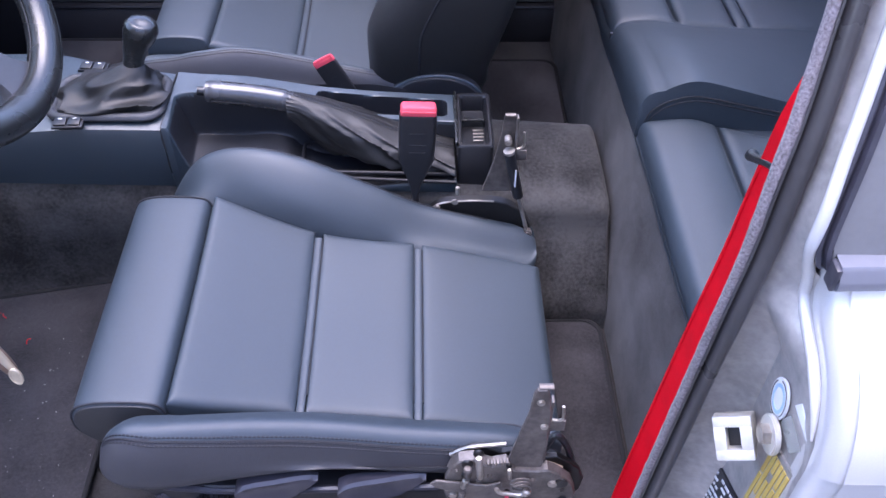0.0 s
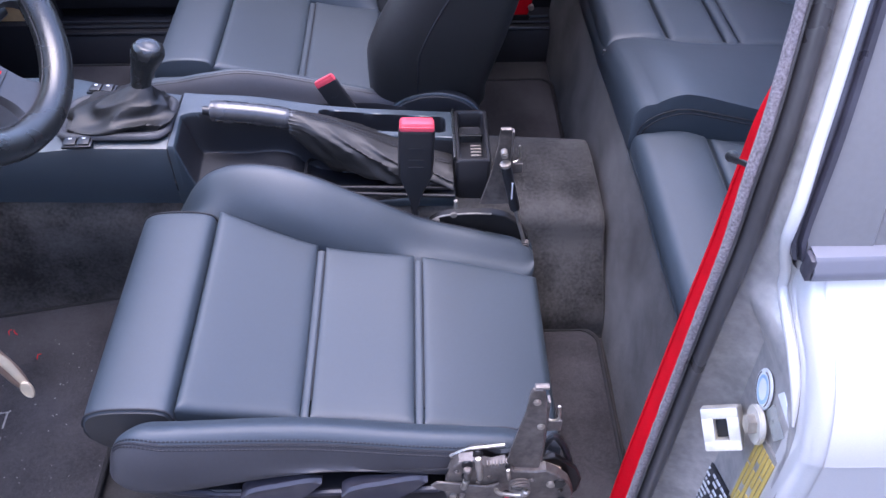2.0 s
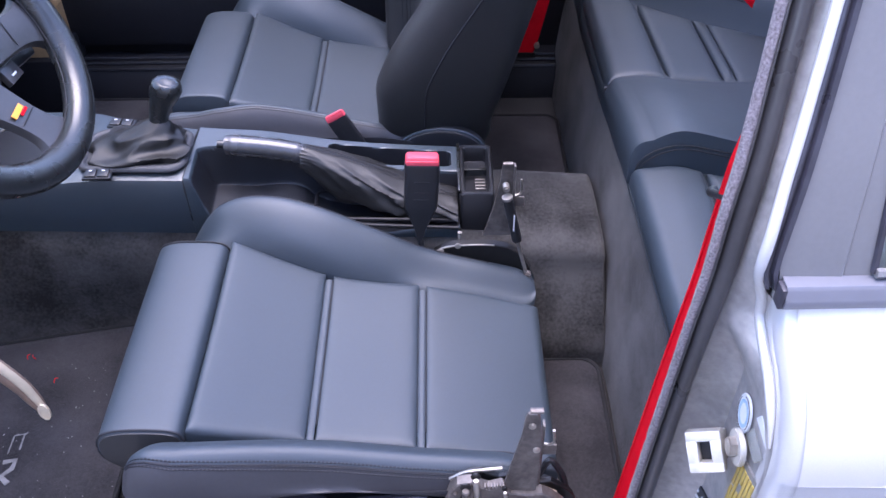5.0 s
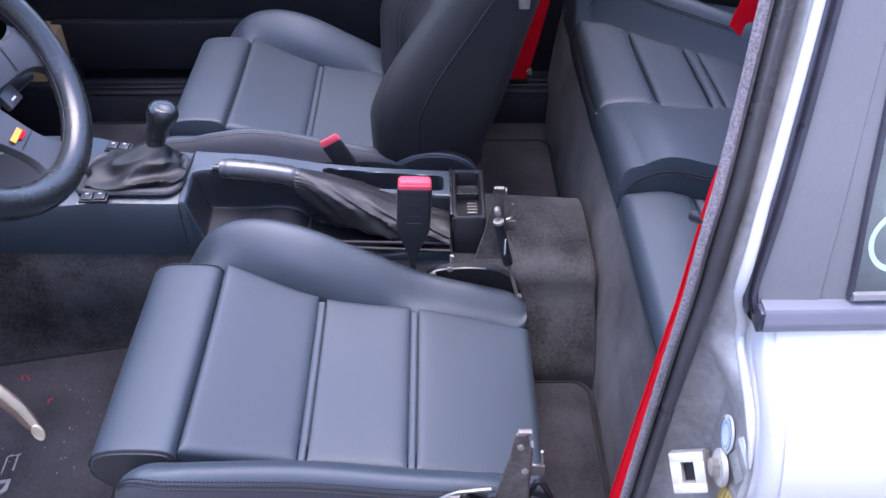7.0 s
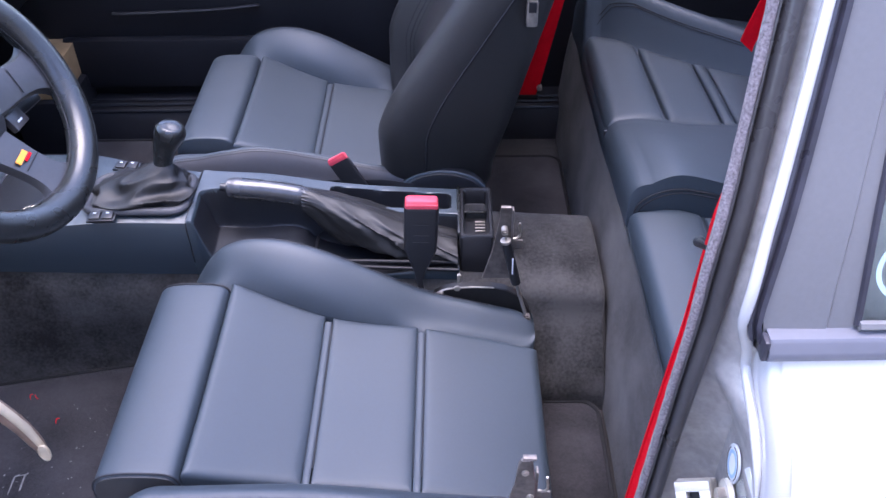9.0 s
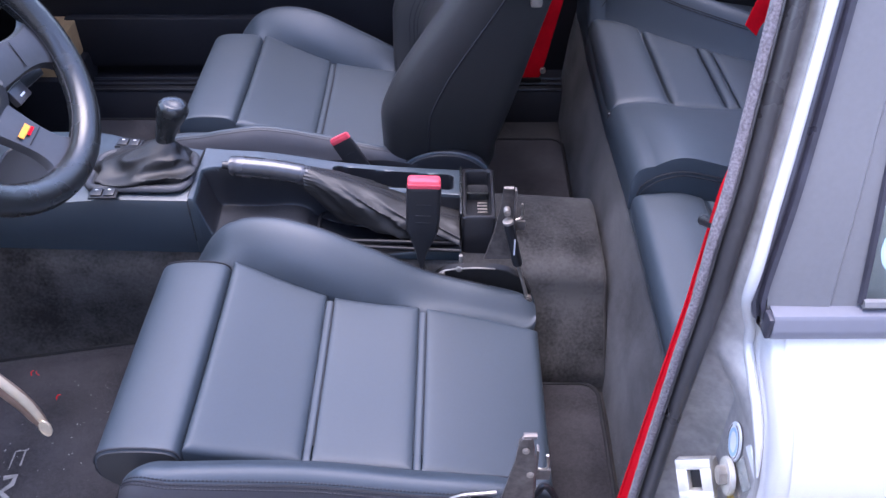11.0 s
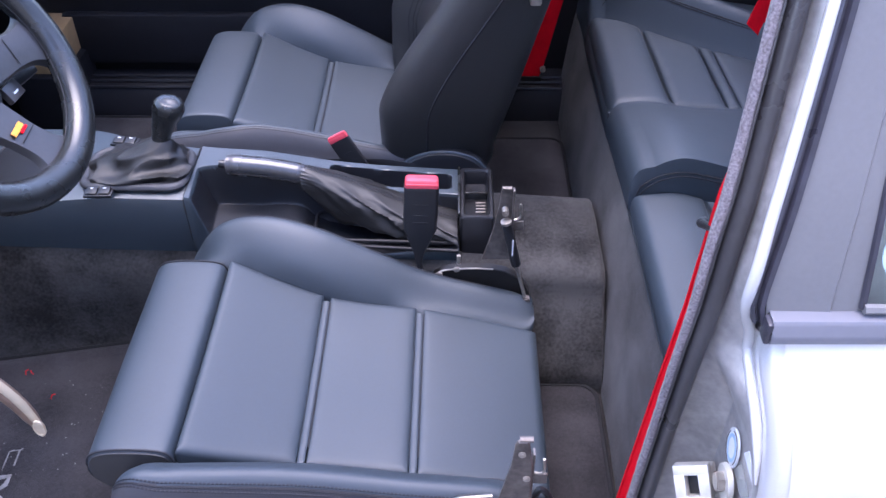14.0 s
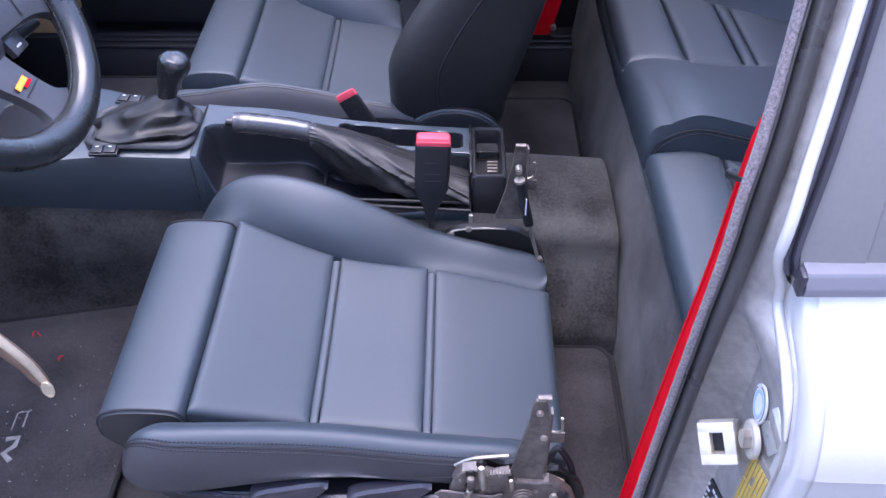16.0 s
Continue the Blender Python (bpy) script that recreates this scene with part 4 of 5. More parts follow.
def seat_controls(seat):
    """Side cover with two levers and a knob below the outer bolster."""
    y = -0.218
    cover = [(-0.04, 0.268), (-0.02, 0.245), (0.03, 0.205), (0.30, 0.195), (0.31, 0.22), (0.30, 0.262), (0.05, 0.265), (-0.03, 0.272)]
    c = part("side_cover", plate(cover, y - 0.01, y + 0.02, "y", 0.004), PLASTIC, seat, "black plastic side cover")
    part("upper_rib", tube(spline([(-0.024, y - 0.006, 0.281), (-0.007, y - 0.008, 0.269), (0.026, y - 0.009, 0.264), (0.07, y - 0.009, 0.259), (0.29, y - 0.012, 0.268)], 30), 0.0045, 8), LEVER, c)
    part("lower_rib", tube(spline([(-0.018, y - 0.006, 0.254), (-0.003, y - 0.010, 0.232), (0.022, y - 0.012, 0.217), (0.05, y - 0.012, 0.212), (0.29, y - 0.014, 0.222)], 30), 0.0075, 8), LEVER, c)
    part("slide_bar", box((0.118, 0.008, 0.022), (0.234, y - 0.026, 0.246), 0.002, None), LEVER, c, "flat grey slide bar")
    for x0, x1 in ((0.070, 0.160), (0.181, 0.277)):
        loops = []
        for q in np.linspace(0, 1, 26):
            x = x0 + (x1 - x0) * q
            hi = hermite([(0, 0.286), (0.08, 0.293), (0.5, 0.300), (0.85, 0.303), (1, 0.300)])(q)
            lo = hermite([(0, 0.270), (0.06, 0.263), (0.5, 0.264), (0.75, 0.272), (1, 0.294)])(q)
            scoop = 0.004 * smooth((q - 0.06) / 0.1) * smooth((0.8 - q) / 0.25)
            yo = y - 0.026 + 0.010 * q
            yi = y - 0.006
            loops.append([Vector((x, a, b)) for a, b in ((yi, lo + 0.001), (yo + 0.003, lo), (yo, lo + 0.003), (yo + scoop * 0.6, lo + 0.35 * (hi - lo)), (yo + scoop + 0.001, lo + 0.6 * (hi - lo)), (yo + 0.002, hi - 0.003), (yo + 0.006, hi), (yi, hi - 0.001))])
        part("seat_lever", loft(loops), LEVER, seat, "smooth purple-grey seat adjusting lever with a finger scoop").location.z = -0.019
    k = part("adjuster_knob", cyl(0.026, 0.03, tilt(0.045, y - 0.016, 0.231, 90, 0, 0), 36, 0.003), PLASTIC, seat, "black ribbed adjusting knob")
    ribs = bmesh.new()
    for i in range(30):
        a = 2 * math.pi * i / 30
        box((0.002, 0.028, 0.003), (0.0265 * math.cos(a) + 0.045, y - 0.016, 0.231 + 0.0265 * math.sin(a)), 0, None, ribs)
    part("ribs", ribs, PLASTIC, k)
    c.location.z = k.location.z = -0.010
    lab = part("pictogram_plate", box((0.045, 0.002, 0.012), (0.157, y - 0.030, 0.240), 0.0004), STEEL, seat, "small plate with white pictograms")
    for dx, w in ((-0.012, 0.012), (0.004, 0.01), (0.015, 0.006)):
        part("pictogram", box((w, 0.001, 0.005), (0.157 + dx, y - 0.0315, 0.241), 0.0003), WHITE, lab)


driver = thing("car_seat", "grey leather driver seat cushion with the backrest removed", "car seat", group="front seats")
cushion(driver)
seat_hinge(driver, -1)
seat_hinge(driver, 1)
seat_controls(driver)
driver.matrix_world = pose(0, -0.015, 0)

passenger = thing("car_seat", "grey leather passenger seat with its backrest upright", "car seat", group="front seats")
cushion(passenger, -0.159)


def back_section(h, n=44):
    """Backrest across the car at height h (0 low, 1 high): deep side bolsters, a hollow middle and a flat back."""
    z = 0.19 + 0.62 * h
    front = hermite([(0, 0.300), (0.08, 0.266), (0.18, 0.258), (0.28, 0.258), (0.38, 0.277), (0.60, 0.362), (1.0, 0.53)])(h)
    rear = hermite([(0, 0.40), (0.03, 0.44), (0.15, 0.458), (0.6, 0.535), (1.0, 0.61)])(h)
    hollow = front + 0.075 - 0.03 * h
    w = hermite([(0, 0.17), (0.12, 0.205), (0.4, 0.235), (0.7, 0.235), (1.0, 0.19)])(h)
    pts = [(hollow, 0), (hollow, 0.09), (front + 0.045, 0.14), (front + 0.004, w - 0.055), (front, w - 0.03), (front + 0.02, w - 0.004), (front + 0.07, w + 0.002),
           (rear - 0.05, w - 0.012), (rear - 0.012, w - 0.03), (rear, w - 0.07), (rear + 0.004, 0)]
    full = pts + [(x, -y) for x, y in pts[-2:0:-1]]
    return [Vector((p.x, p.y, z + 0.03 * (p.x - front))) for p in spline([(a, b, 0) for a, b in full], n * 2, True)]


hs = list(np.linspace(0, 0.05, 4)) + list(np.linspace(0.09, 0.93, 34)) + list(np.linspace(0.95, 1.0, 5))
secs = []
for h in hs:
    s = back_section(h)
    mid = sum(s, Vector()) / len(s)
    e = math.sqrt(max(0, 1 - max(0, (0.06 - h) / 0.06) ** 2)) * 0.25 + 0.75 if h < 0.06 else 1.0 - 0.35 * max(0, (h - 0.94) / 0.06) ** 2
    secs.append([mid + (p - mid) * e for p in s])
back = part("backrest", loft(secs), LEATHER_BACK, passenger, "tall grey leather backrest with side bolsters")
k = len(secs[0])
for off, mat, r in ((27, SEAM, 0.0022), (9, SEAM, 0.0012), (8, THREAD, 0.0008), (10, THREAD, 0.0008)):
    for idx in (off, k - off):
        part("back_seam", tube([s[idx % k] for s in secs[3:-2]], r, 6), mat, back)
part("recliner_cover", loft([[Vector((0.365 + 0.080 * math.cos(t) * e, -0.205 - 0.025 * q, 0.252 + 0.055 * math.sin(t) * e)) for t in (2 * math.pi * i / 30 for i in range(30))] for q, e in ((0, 1), (0.6, 1), (0.9, 0.94), (1, 0.8))]),
     CONSOLE_DARK, passenger, "black plastic recliner cover")
# the highlight round the cover's edge, modelled as a lighter tube
part("cover_highlight", tube([(0.365 + 0.079 * math.cos(t), -0.222, 0.252 + 0.054 * math.sin(t)) for t in np.linspace(0, 2 * math.pi, 41)], 0.0028, 8), CONSOLE, passenger, "grey ring painted as the highlight round the recliner cover")
latch = part("back_release", box((0.018, 0.016, 0.042), (0.506, -0.226, 0.600), 0.004, None), BRIGHT, passenger, "chrome backrest release catch")
part("latch_slot", box((0.012, 0.006, 0.016), (0.506, -0.2335, 0.612), 0.001), PLASTIC, latch)
passenger.matrix_world = pose(-0.067, 0.685, 0)

# ---------- front console with gear lever ----------


front = thing("front_console", "grey soft plastic console round the gear lever", "car console")
FAR_Y = hermite([(-0.55, 0.475), (-0.286, 0.445), (-0.20, 0.41), (-0.088, 0.386)])


def front_top(x):
    return hermite([(-0.55, 0.342), (-0.376, 0.352), (-0.20, 0.368), (-0.088, 0.366)])(x)


def front_section(x):
    t, f = front_top(x), FAR_Y(x)
    pts = [(0.262, 0.22), (0.2515, 0.285), (0.2495, 0.300), (0.2475, t - 0.014), (0.251, t - 0.003), (0.259, t), (0.30, t + 0.0045), (f - 0.04, t + 0.006), (f - 0.010, t + 0.004), (f - 0.001, t - 0.004), (f + 0.002, t - 0.018), (f + 0.006, 0.22)]
    return [Vector((x, a, b)) for a, b in pts]


part("console_body", loft([front_section(x) for x in (*np.linspace(-0.55, -0.094, 24), -0.0905, -0.0895)]), CONSOLE, front)
rim = [Vector((x, y, front_top(x) + 0.008)) for x, y in rounded_rect(-0.246, -0.094, 0.266, 0.362, 0.022, 8)]
part("gaiter_rim", tube(rim + rim[:2], 0.0075, 10, flat=0.8), LEATHER_DARK, front, "padded dark leather rim of the gaiter")
well = [[Vector((x, y, front_top(x) + d)) for x, y in rounded_rect(-0.243 + i, -0.097 - i, 0.269 + i, 0.359 - i, 0.02, 8)] for i, d in ((0, 0.009), (0.006, 0.0085), (0.012, 0.0075))]
part("gaiter_floor", loft(well), PLASTIC, front)
folds = []
for s in np.linspace(0, 1, 44):
    ring = []
    cx, cy = -0.170 + 0.040 * s, 0.314 + 0.012 * s
    rx, ry = 0.066 * (1 - s) ** 0.9 + 0.012, 0.040 * (1 - s) ** 0.9 + 0.011
    for k in range(96):
        a = 2 * math.pi * k / 96
        ca, sa = math.cos(a), math.sin(a)
        ridge_fold = 1 - 2 * abs(noise.noise((ca * 1.0 + 4, sa * 1.2, s * 2.2)))
        small_fold = noise.noise((ca * 2.4, sa * 2.4 + 9, s * 4.0))
        wob = 1 + smooth(s / 0.12) * (1 - s) * (0.36 * (ridge_fold - 0.55) + 0.10 * small_fold)
        sq = 1 / max(abs(ca), abs(sa)) ** (0.7 * (1 - s))
        lift = 0.012 * (ridge_fold - 0.5) * smooth(s / 0.15) * (1 - s)
        ring.append(Vector((cx + rx * wob * sq * ca, cy + ry * wob * sq * sa, 0.376 + 0.048 * s ** 1.15 + lift)))
    folds.append(ring)
gear = thing("gear_lever", "worn leather gear lever with a creased black gaiter", "gear lever")
part("gaiter", loft(folds), BOOT, gear, "creased black leather gaiter")
axis = [(-0.131, 0.327, 0.415), (-0.127, 0.329, 0.430), (-0.121, 0.332, 0.448), (-0.114, 0.335, 0.463), (-0.108, 0.336, 0.475), (-0.105, 0.337, 0.483), (-0.104, 0.337, 0.487)]
part("knob", tube(spline(axis, 30), [float(r) for r in np.interp(np.linspace(0, 6, 30), range(7), (0.0140, 0.0145, 0.0175, 0.0225, 0.0235, 0.0185, 0.005))], 22), GLOSS, gear, "shiny worn leather gear knob")
part("collar", tube([(-0.132, 0.3265, 0.411), (-0.1305, 0.327, 0.417)], 0.0145, 18), LEATHER_DARK, gear)


def switch_pair(x, y, turn):
    """Two rocker window switches in one black frame."""
    s = thing("window_switch", "pair of black rocker switches with white marks", "switch", group="window switches")
    part("bezel", box((0.042, 0.023, 0.004), (0, 0, 0.001), 0.0012), PLASTIC, s)
    for dx in (-0.0095, 0.0095):
        r = part("rocker", box((0.0165, 0.016, 0.006), (dx, 0, 0.0035), 0.0016, pose(0, 0, 0, 6, 0, 0)), PLASTIC, s)
        part("mark", box((0.005, 0.0022, 0.0006), (dx, 0.003, 0.0072), 0.0002, pose(0, 0, 0, 6, 0, 0)), WHITE, r)
    s.matrix_world = pose(x, y, front_top(x) + 0.0055, 0, 0, turn)
    return s


switch_pair(-0.214, 0.2535, 2)
switch_pair(-0.212, 0.388, -6)
lighter = thing("cigarette_lighter", "round black lighter socket with a chrome ring", "lighter")
lz = front_top(-0.337) + 0.006
part("ring", tube([(-0.337 + 0.0145 * math.cos(t), 0.284 + 0.0145 * math.sin(t), lz) for t in np.linspace(0, 2 * math.pi, 40)], 0.003, 8), BRIGHT, lighter)
part("plug", cyl(0.012, 0.006, tilt(-0.337, 0.284, lz), 28, 0.001), PLASTIC, lighter)
part("icon", box((0.009, 0.008, 0.001), (-0.337, 0.284, lz + 0.0034), 0.0003), WHITE, lighter)
pan = [Vector((x, y, front_top(x) + 0.006)) for x, y in rounded_rect(-0.42, -0.275, 0.262, 0.40, 0.015, 6)]
part("panel_frame", tube(pan + pan[:2], 0.003, 8), PLASTIC, front, "black frame of the ashtray panel")
part("panel", loft([[Vector((x, y, front_top(x) + d)) for x, y in rounded_rect(-0.418, -0.277, 0.264, 0.398, 0.014, 6)] for d in (0.0035, 0.0068)]), CONSOLE_DARK, front)

part("console_joint", tube([Vector((-0.0885, p.y, p.z + 0.0003)) for p in front_section(-0.0895)[1:-1]], 0.0016, 6), SEAM, front, "dark joint line between the consoles")

# ---------- rear console with handbrake, tray and ashtray ----------
rear = thing("rear_console", "black and grey plastic console with tray and ashtray", "car console")
NEAR = 0.247


def ridge_top(x):
    return hermite([(-0.088, 0.3695), (0.0, 0.358), (0.10, 0.334), (0.325, 0.318), (0.40, 0.316)])(x)


# one moulding: grey top, a rounded hollow under the lever, a sunk tray and a low bed for the boot
FAR = hermite([(-0.088, 0.387), (-0.05, 0.388), (0.10, 0.404), (0.20, 0.402), (0.326, 0.398)])
HOLLOW_Y = hermite([(-0.088, 0.337), (0.02, 0.338), (0.12, 0.331), (0.326, 0.328)])
BED = hermite([(-0.088, 0.299), (0.0, 0.294), (0.080, 0.291), (0.094, 0.277), (0.326, 0.270)])


def corner(u, w, r):
    """How far inside a rounded corner a point lies."""
    return r - math.hypot(r - u, r - w) if u < r and w < r else min(u, w)


def console_z(x, y):
    t = ridge_top(x)
    u = x + 0.0835 - 0.05 * max(0.0, 0.32 - y)
    d = corner(u, (HOLLOW_Y(x) - y) * 2.2, 0.034)
    z = t + (BED(x) - t) * smooth(d / 0.024) ** 0.8
    far = 0.3895 - 0.045 * max(0.0, x - 0.115)
    e = min(corner(x - 0.115, y - 0.340, 0.009), corner(0.314 - x, far - y, 0.009), corner(x - 0.115, far - y, 0.009), corner(0.314 - x, y - 0.340, 0.009))
    return z - 0.038 * smooth(e / 0.0045), d, e


console_loops = []
for x in (*np.linspace(-0.0872, -0.030, 56), *np.linspace(-0.0275, 0.106, 46), *np.linspace(0.108, 0.126, 12), *np.linspace(0.1285, 0.302, 56), *np.linspace(0.3035, 0.3262, 14)):
    x = float(x)
    f = FAR(x)
    ys = [NEAR + (f - NEAR) * k / 120 for k in range(121)]
    zs = [console_z(x, y)[0] for y in ys]
    for k, drop in ((0, 0.006), (1, 0.002), (118, 0.0008), (119, 0.003), (120, 0.009)):
        zs[k] -= drop
    console_loops.append([Vector((x, 0.262, 0.20)), Vector((x, NEAR + 0.003, 0.245))] + [Vector((x, y, z)) for y, z in zip(ys, zs)] + [Vector((x, f + 0.010, 0.20))])
moulding = part("console_moulding", loft(console_loops), CONSOLE, rear, "satin grey moulding, hollow and tray coloured dark for shade")
# shade in the hollow and tray is painted by a darker material on their faces
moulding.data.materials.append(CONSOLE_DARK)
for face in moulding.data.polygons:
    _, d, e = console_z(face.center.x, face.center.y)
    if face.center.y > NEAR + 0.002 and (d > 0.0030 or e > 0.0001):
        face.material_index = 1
part("trim_rail", tube(spline([(0.09, NEAR - 0.001, 0.284), (0.20, NEAR - 0.001, 0.276), (0.324, NEAR - 0.001, 0.269)], 20), 0.003, 8), DOOR_BLACK, rear, "black rail along the console edge")
# ashtray box at the end
ash = part("ashtray_box", loft([[Vector((x, y, z)) for x, y in rounded_rect(0.3265 + i, 0.380 - i, 0.266 + i, 0.398 - i, 0.006, 4)] for i, z in ((0.004, 0.20), (0, 0.24), (0, 0.317), (0.002, 0.320), (0.006, 0.320), (0.008, 0.317), (0.009, 0.292), (0.012, 0.291))]), PLASTIC, rear, "glossy black ashtray box")
part("ashtray_lip", box((0.004, 0.125, 0.008), (0.3255, 0.332, 0.322), 0.0015), GLOSS, ash)
part("socket", cyl(0.013, 0.012, tilt(0.352, 0.362, 0.297), 22, 0.002), PLASTIC, ash)
for kk in range(4):
    part("white_rib", box((0.016, 0.0022, 0.002), (0.360, 0.305 + 0.008 * kk, 0.300), 0.0006), BRIGHT, ash)
part("ash_divider", box((0.044, 0.004, 0.014), (0.353, 0.345, 0.302), 0.001), GLOSS, ash)

# handbrake: grip, button and its leather boot
brake = thing("handbrake", "black leather handbrake lever with a loose boot", "handbrake")
grip = spline([(-0.036, 0.322, 0.378), (-0.02, 0.322, 0.377), (0.03, 0.322, 0.371), (0.07, 0.322, 0.363), (0.088, 0.322, 0.358)], 30)
part("grip", tube(grip, [0.0125] * 2 + [0.0150] * 4 + [0.0162] * 18 + [0.0150] * 4 + [0.013] * 2, 20), GRIP, brake, "shiny worn leather grip")
part("button", tube([(-0.047, 0.322, 0.3795), (-0.036, 0.322, 0.378)], 0.0065, 14), PLASTIC, brake, "black push button")
part("grip_seam", tube([p + Vector((0, -0.008, 0.0125)) for p in grip[3:]], 0.0007, 6), THREAD, brake)
boot = []
for s in np.linspace(0, 1, 60):
    x = 0.080 + 0.243 * s
    zc = hermite([(0, 0.357), (0.12, 0.350), (0.45, 0.324), (0.75, 0.300), (1, 0.285)])(s)
    yc = hermite([(0, 0.322), (0.4, 0.312), (1, 0.292)])(s)
    ry = hermite([(0, 0.0185), (0.05, 0.0195), (0.2, 0.026), (0.5, 0.035), (1, 0.036)])(s)
    up = hermite([(0, 0.017), (0.06, 0.0185), (0.3, 0.017), (1, 0.010)])(s)
    down = hermite([(0, 0.018), (0.06, 0.026), (0.16, 0.050), (0.30, 0.058), (0.6, 0.040), (1, 0.012)])(s)
    ring = []
    for k2 in range(64):
        a = 2 * math.pi * k2 / 64
        ca, sa = math.cos(a), math.sin(a)
        # long slanting folds with sharp valleys, and small creases
        fold = 1 - 2 * abs(noise.noise((x * 17 + sa * 1.5, ca * 0.8, 2.0)))
        crease = noise.noise((x * 45 - sa * 2.0, ca * 1.4, sa * 1.2 + 7))
        gather = 0.05 * math.sin(a * 22) * math.exp(-s / 0.05)
        w = 1 + min(1, s * 6) * (0.26 * (fold - 0.5) + 0.10 * crease) * (1 - 0.55 * max(0, sa)) + gather
        skirt = 0.018 * smooth((-sa - 0.3) / 0.7) * smooth(s / 0.25)
        ring.append(Vector((x, yc + (ry * w + skirt) * ca - 0.008 * max(0, -sa), max(0.274, zc + (up if sa > 0 else down) * w * sa))))
    boot.append(ring)
part("boot", loft(boot), BOOT, brake, "crumpled black leather boot")
for dy in (-0.003, 0.003):
    ridge_line = [r[16] + Vector((0, dy, 0.0012)) for r in boot]
    part("boot_stitching", stitch_row(ridge_line, [Vector((0, 0, 1))] * len(ridge_line), 0.005, 0.0035, 0.0007), THREAD, brake)
part("boot_frame", tube([Vector((x, y, 0.283 - 0.03 * (x - 0.1))) for x, y in rounded_rect(0.098, 0.322, 0.256, 0.325, 0.012, 4)] + [Vector((0.322, 0.313, 0.276))], 0.003, 8), DOOR_BLACK, brake, "matt black frame of the boot")


def buckle(m, label):
    """Seat belt buckle on its stalk: black case, red button."""
    b = thing("seat_belt_buckle", label, "seat belt buckle", group="seat belt buckles")
    loops = []
    for z, w, d in ((-0.088, 0.005, 0.004), (-0.070, 0.0085, 0.006), (-0.035, 0.022, 0.010), (-0.028, 0.0245, 0.0115), (0.0, 0.0255, 0.012), (0.040, 0.0258, 0.012), (0.0445, 0.0252, 0.0115), (0.046, 0.024, 0.0105)):
        loops.append([Vector((x, y, z)) for x, y in rounded_rect(-w, w, -d, d, min(w, d) * 0.55, 5)])
    part("case", loft(loops), PLASTIC, b, "black plastic buckle case")
    part("release_button", loft([[Vector((x, y, z)) for x, y in rounded_rect(-0.0245 + i, 0.0245 - i, -0.0115 + i, 0.0115 - i, 0.004, 5)] for i, z in ((0.0, 0.045), (0.0, 0.053), (0.002, 0.0565), (0.006, 0.0575))]), RED_BUTTON, b, "red release button")
    part("button_face", box((0.047, 0.003, 0.007), (0, -0.0118, 0.0490), 0.0012), RED_BUTTON, b)
    for z in (0.018, 0.0, -0.012):
        part("case_rib", box((0.022, 0.0016, 0.0016), (0, -0.0122, z), 0.0005), PLASTIC, b)
    part("stalk", tube(spline([(0, 0, -0.084), (0.004, 0, -0.11), (0.009, 0.001, -0.14), (0.006, 0.003, -0.165)], 14), 0.0048, 10), PLASTIC, b, "black stalk")
    b.matrix_world = m
    return b


buckle(pose(0.268, 0.229, 0.360, -8, 3, 2), "black seat belt buckle with a red button beside the driver seat")
az = Vector((-0.52, 0.18, 0.83)).normalized()
ax = Vector((0.85, -0.1, 0.5))
ax = (ax - az * ax.dot(az)).normalized()
buckle(Matrix.Translation((0.147, 0.432, 0.311)) @ Matrix((ax, az.cross(ax), az)).transposed().to_4x4() @ Matrix.Diagonal((0.74, 0.26, 0.92, 1)), "black seat belt buckle with red button beside the passenger seat")

# ---------- steering wheel ----------
WHEEL = (-0.234, 0.076, 0.676)
wheel = thing("steering_wheel", "three-spoke black leather steering wheel with worn sheen", "steering wheel")
R = 0.1525
part("rim", tube([(R * math.cos(t), R * math.sin(t), 0) for t in np.linspace(0, 2 * math.pi, 97)], 0.0190, 20, up=(0, 0, 1)), GLOSS, wheel, "thick black leather rim")
part("rim_stitching", stitch_row([Vector(((R - 0.0192) * math.cos(t), (R - 0.0192) * math.sin(t), 0.001)) for t in np.linspace(0, 2 * math.pi, 160)], [Vector((-math.cos(t), -math.sin(t), 0)) for t in np.linspace(0, 2 * math.pi, 160)], 0.004, 0.003, 0.0006), THREAD, wheel)
hub = part("hub", loft([[Vector((r * math.cos(t), r * math.sin(t), z)) for t in (2 * math.pi * i / 40 for i in range(40))] for r, z in ((0.066, -0.075), (0.068, -0.034), (0.064, -0.026), (0.050, -0.023), (0.048, -0.0245), (0.024, -0.023), (0.002, -0.0225))]), PLASTIC, wheel, "round black horn pad")
for a in range(0, 360, 60):
    part("hub_screw", cyl(0.0045, 0.002, tilt(0.057 * math.cos(radians(a)), 0.057 * math.sin(radians(a)), -0.0245), 12, 0.0006), STEEL, hub)
SPOKES = (8, 78, -62)
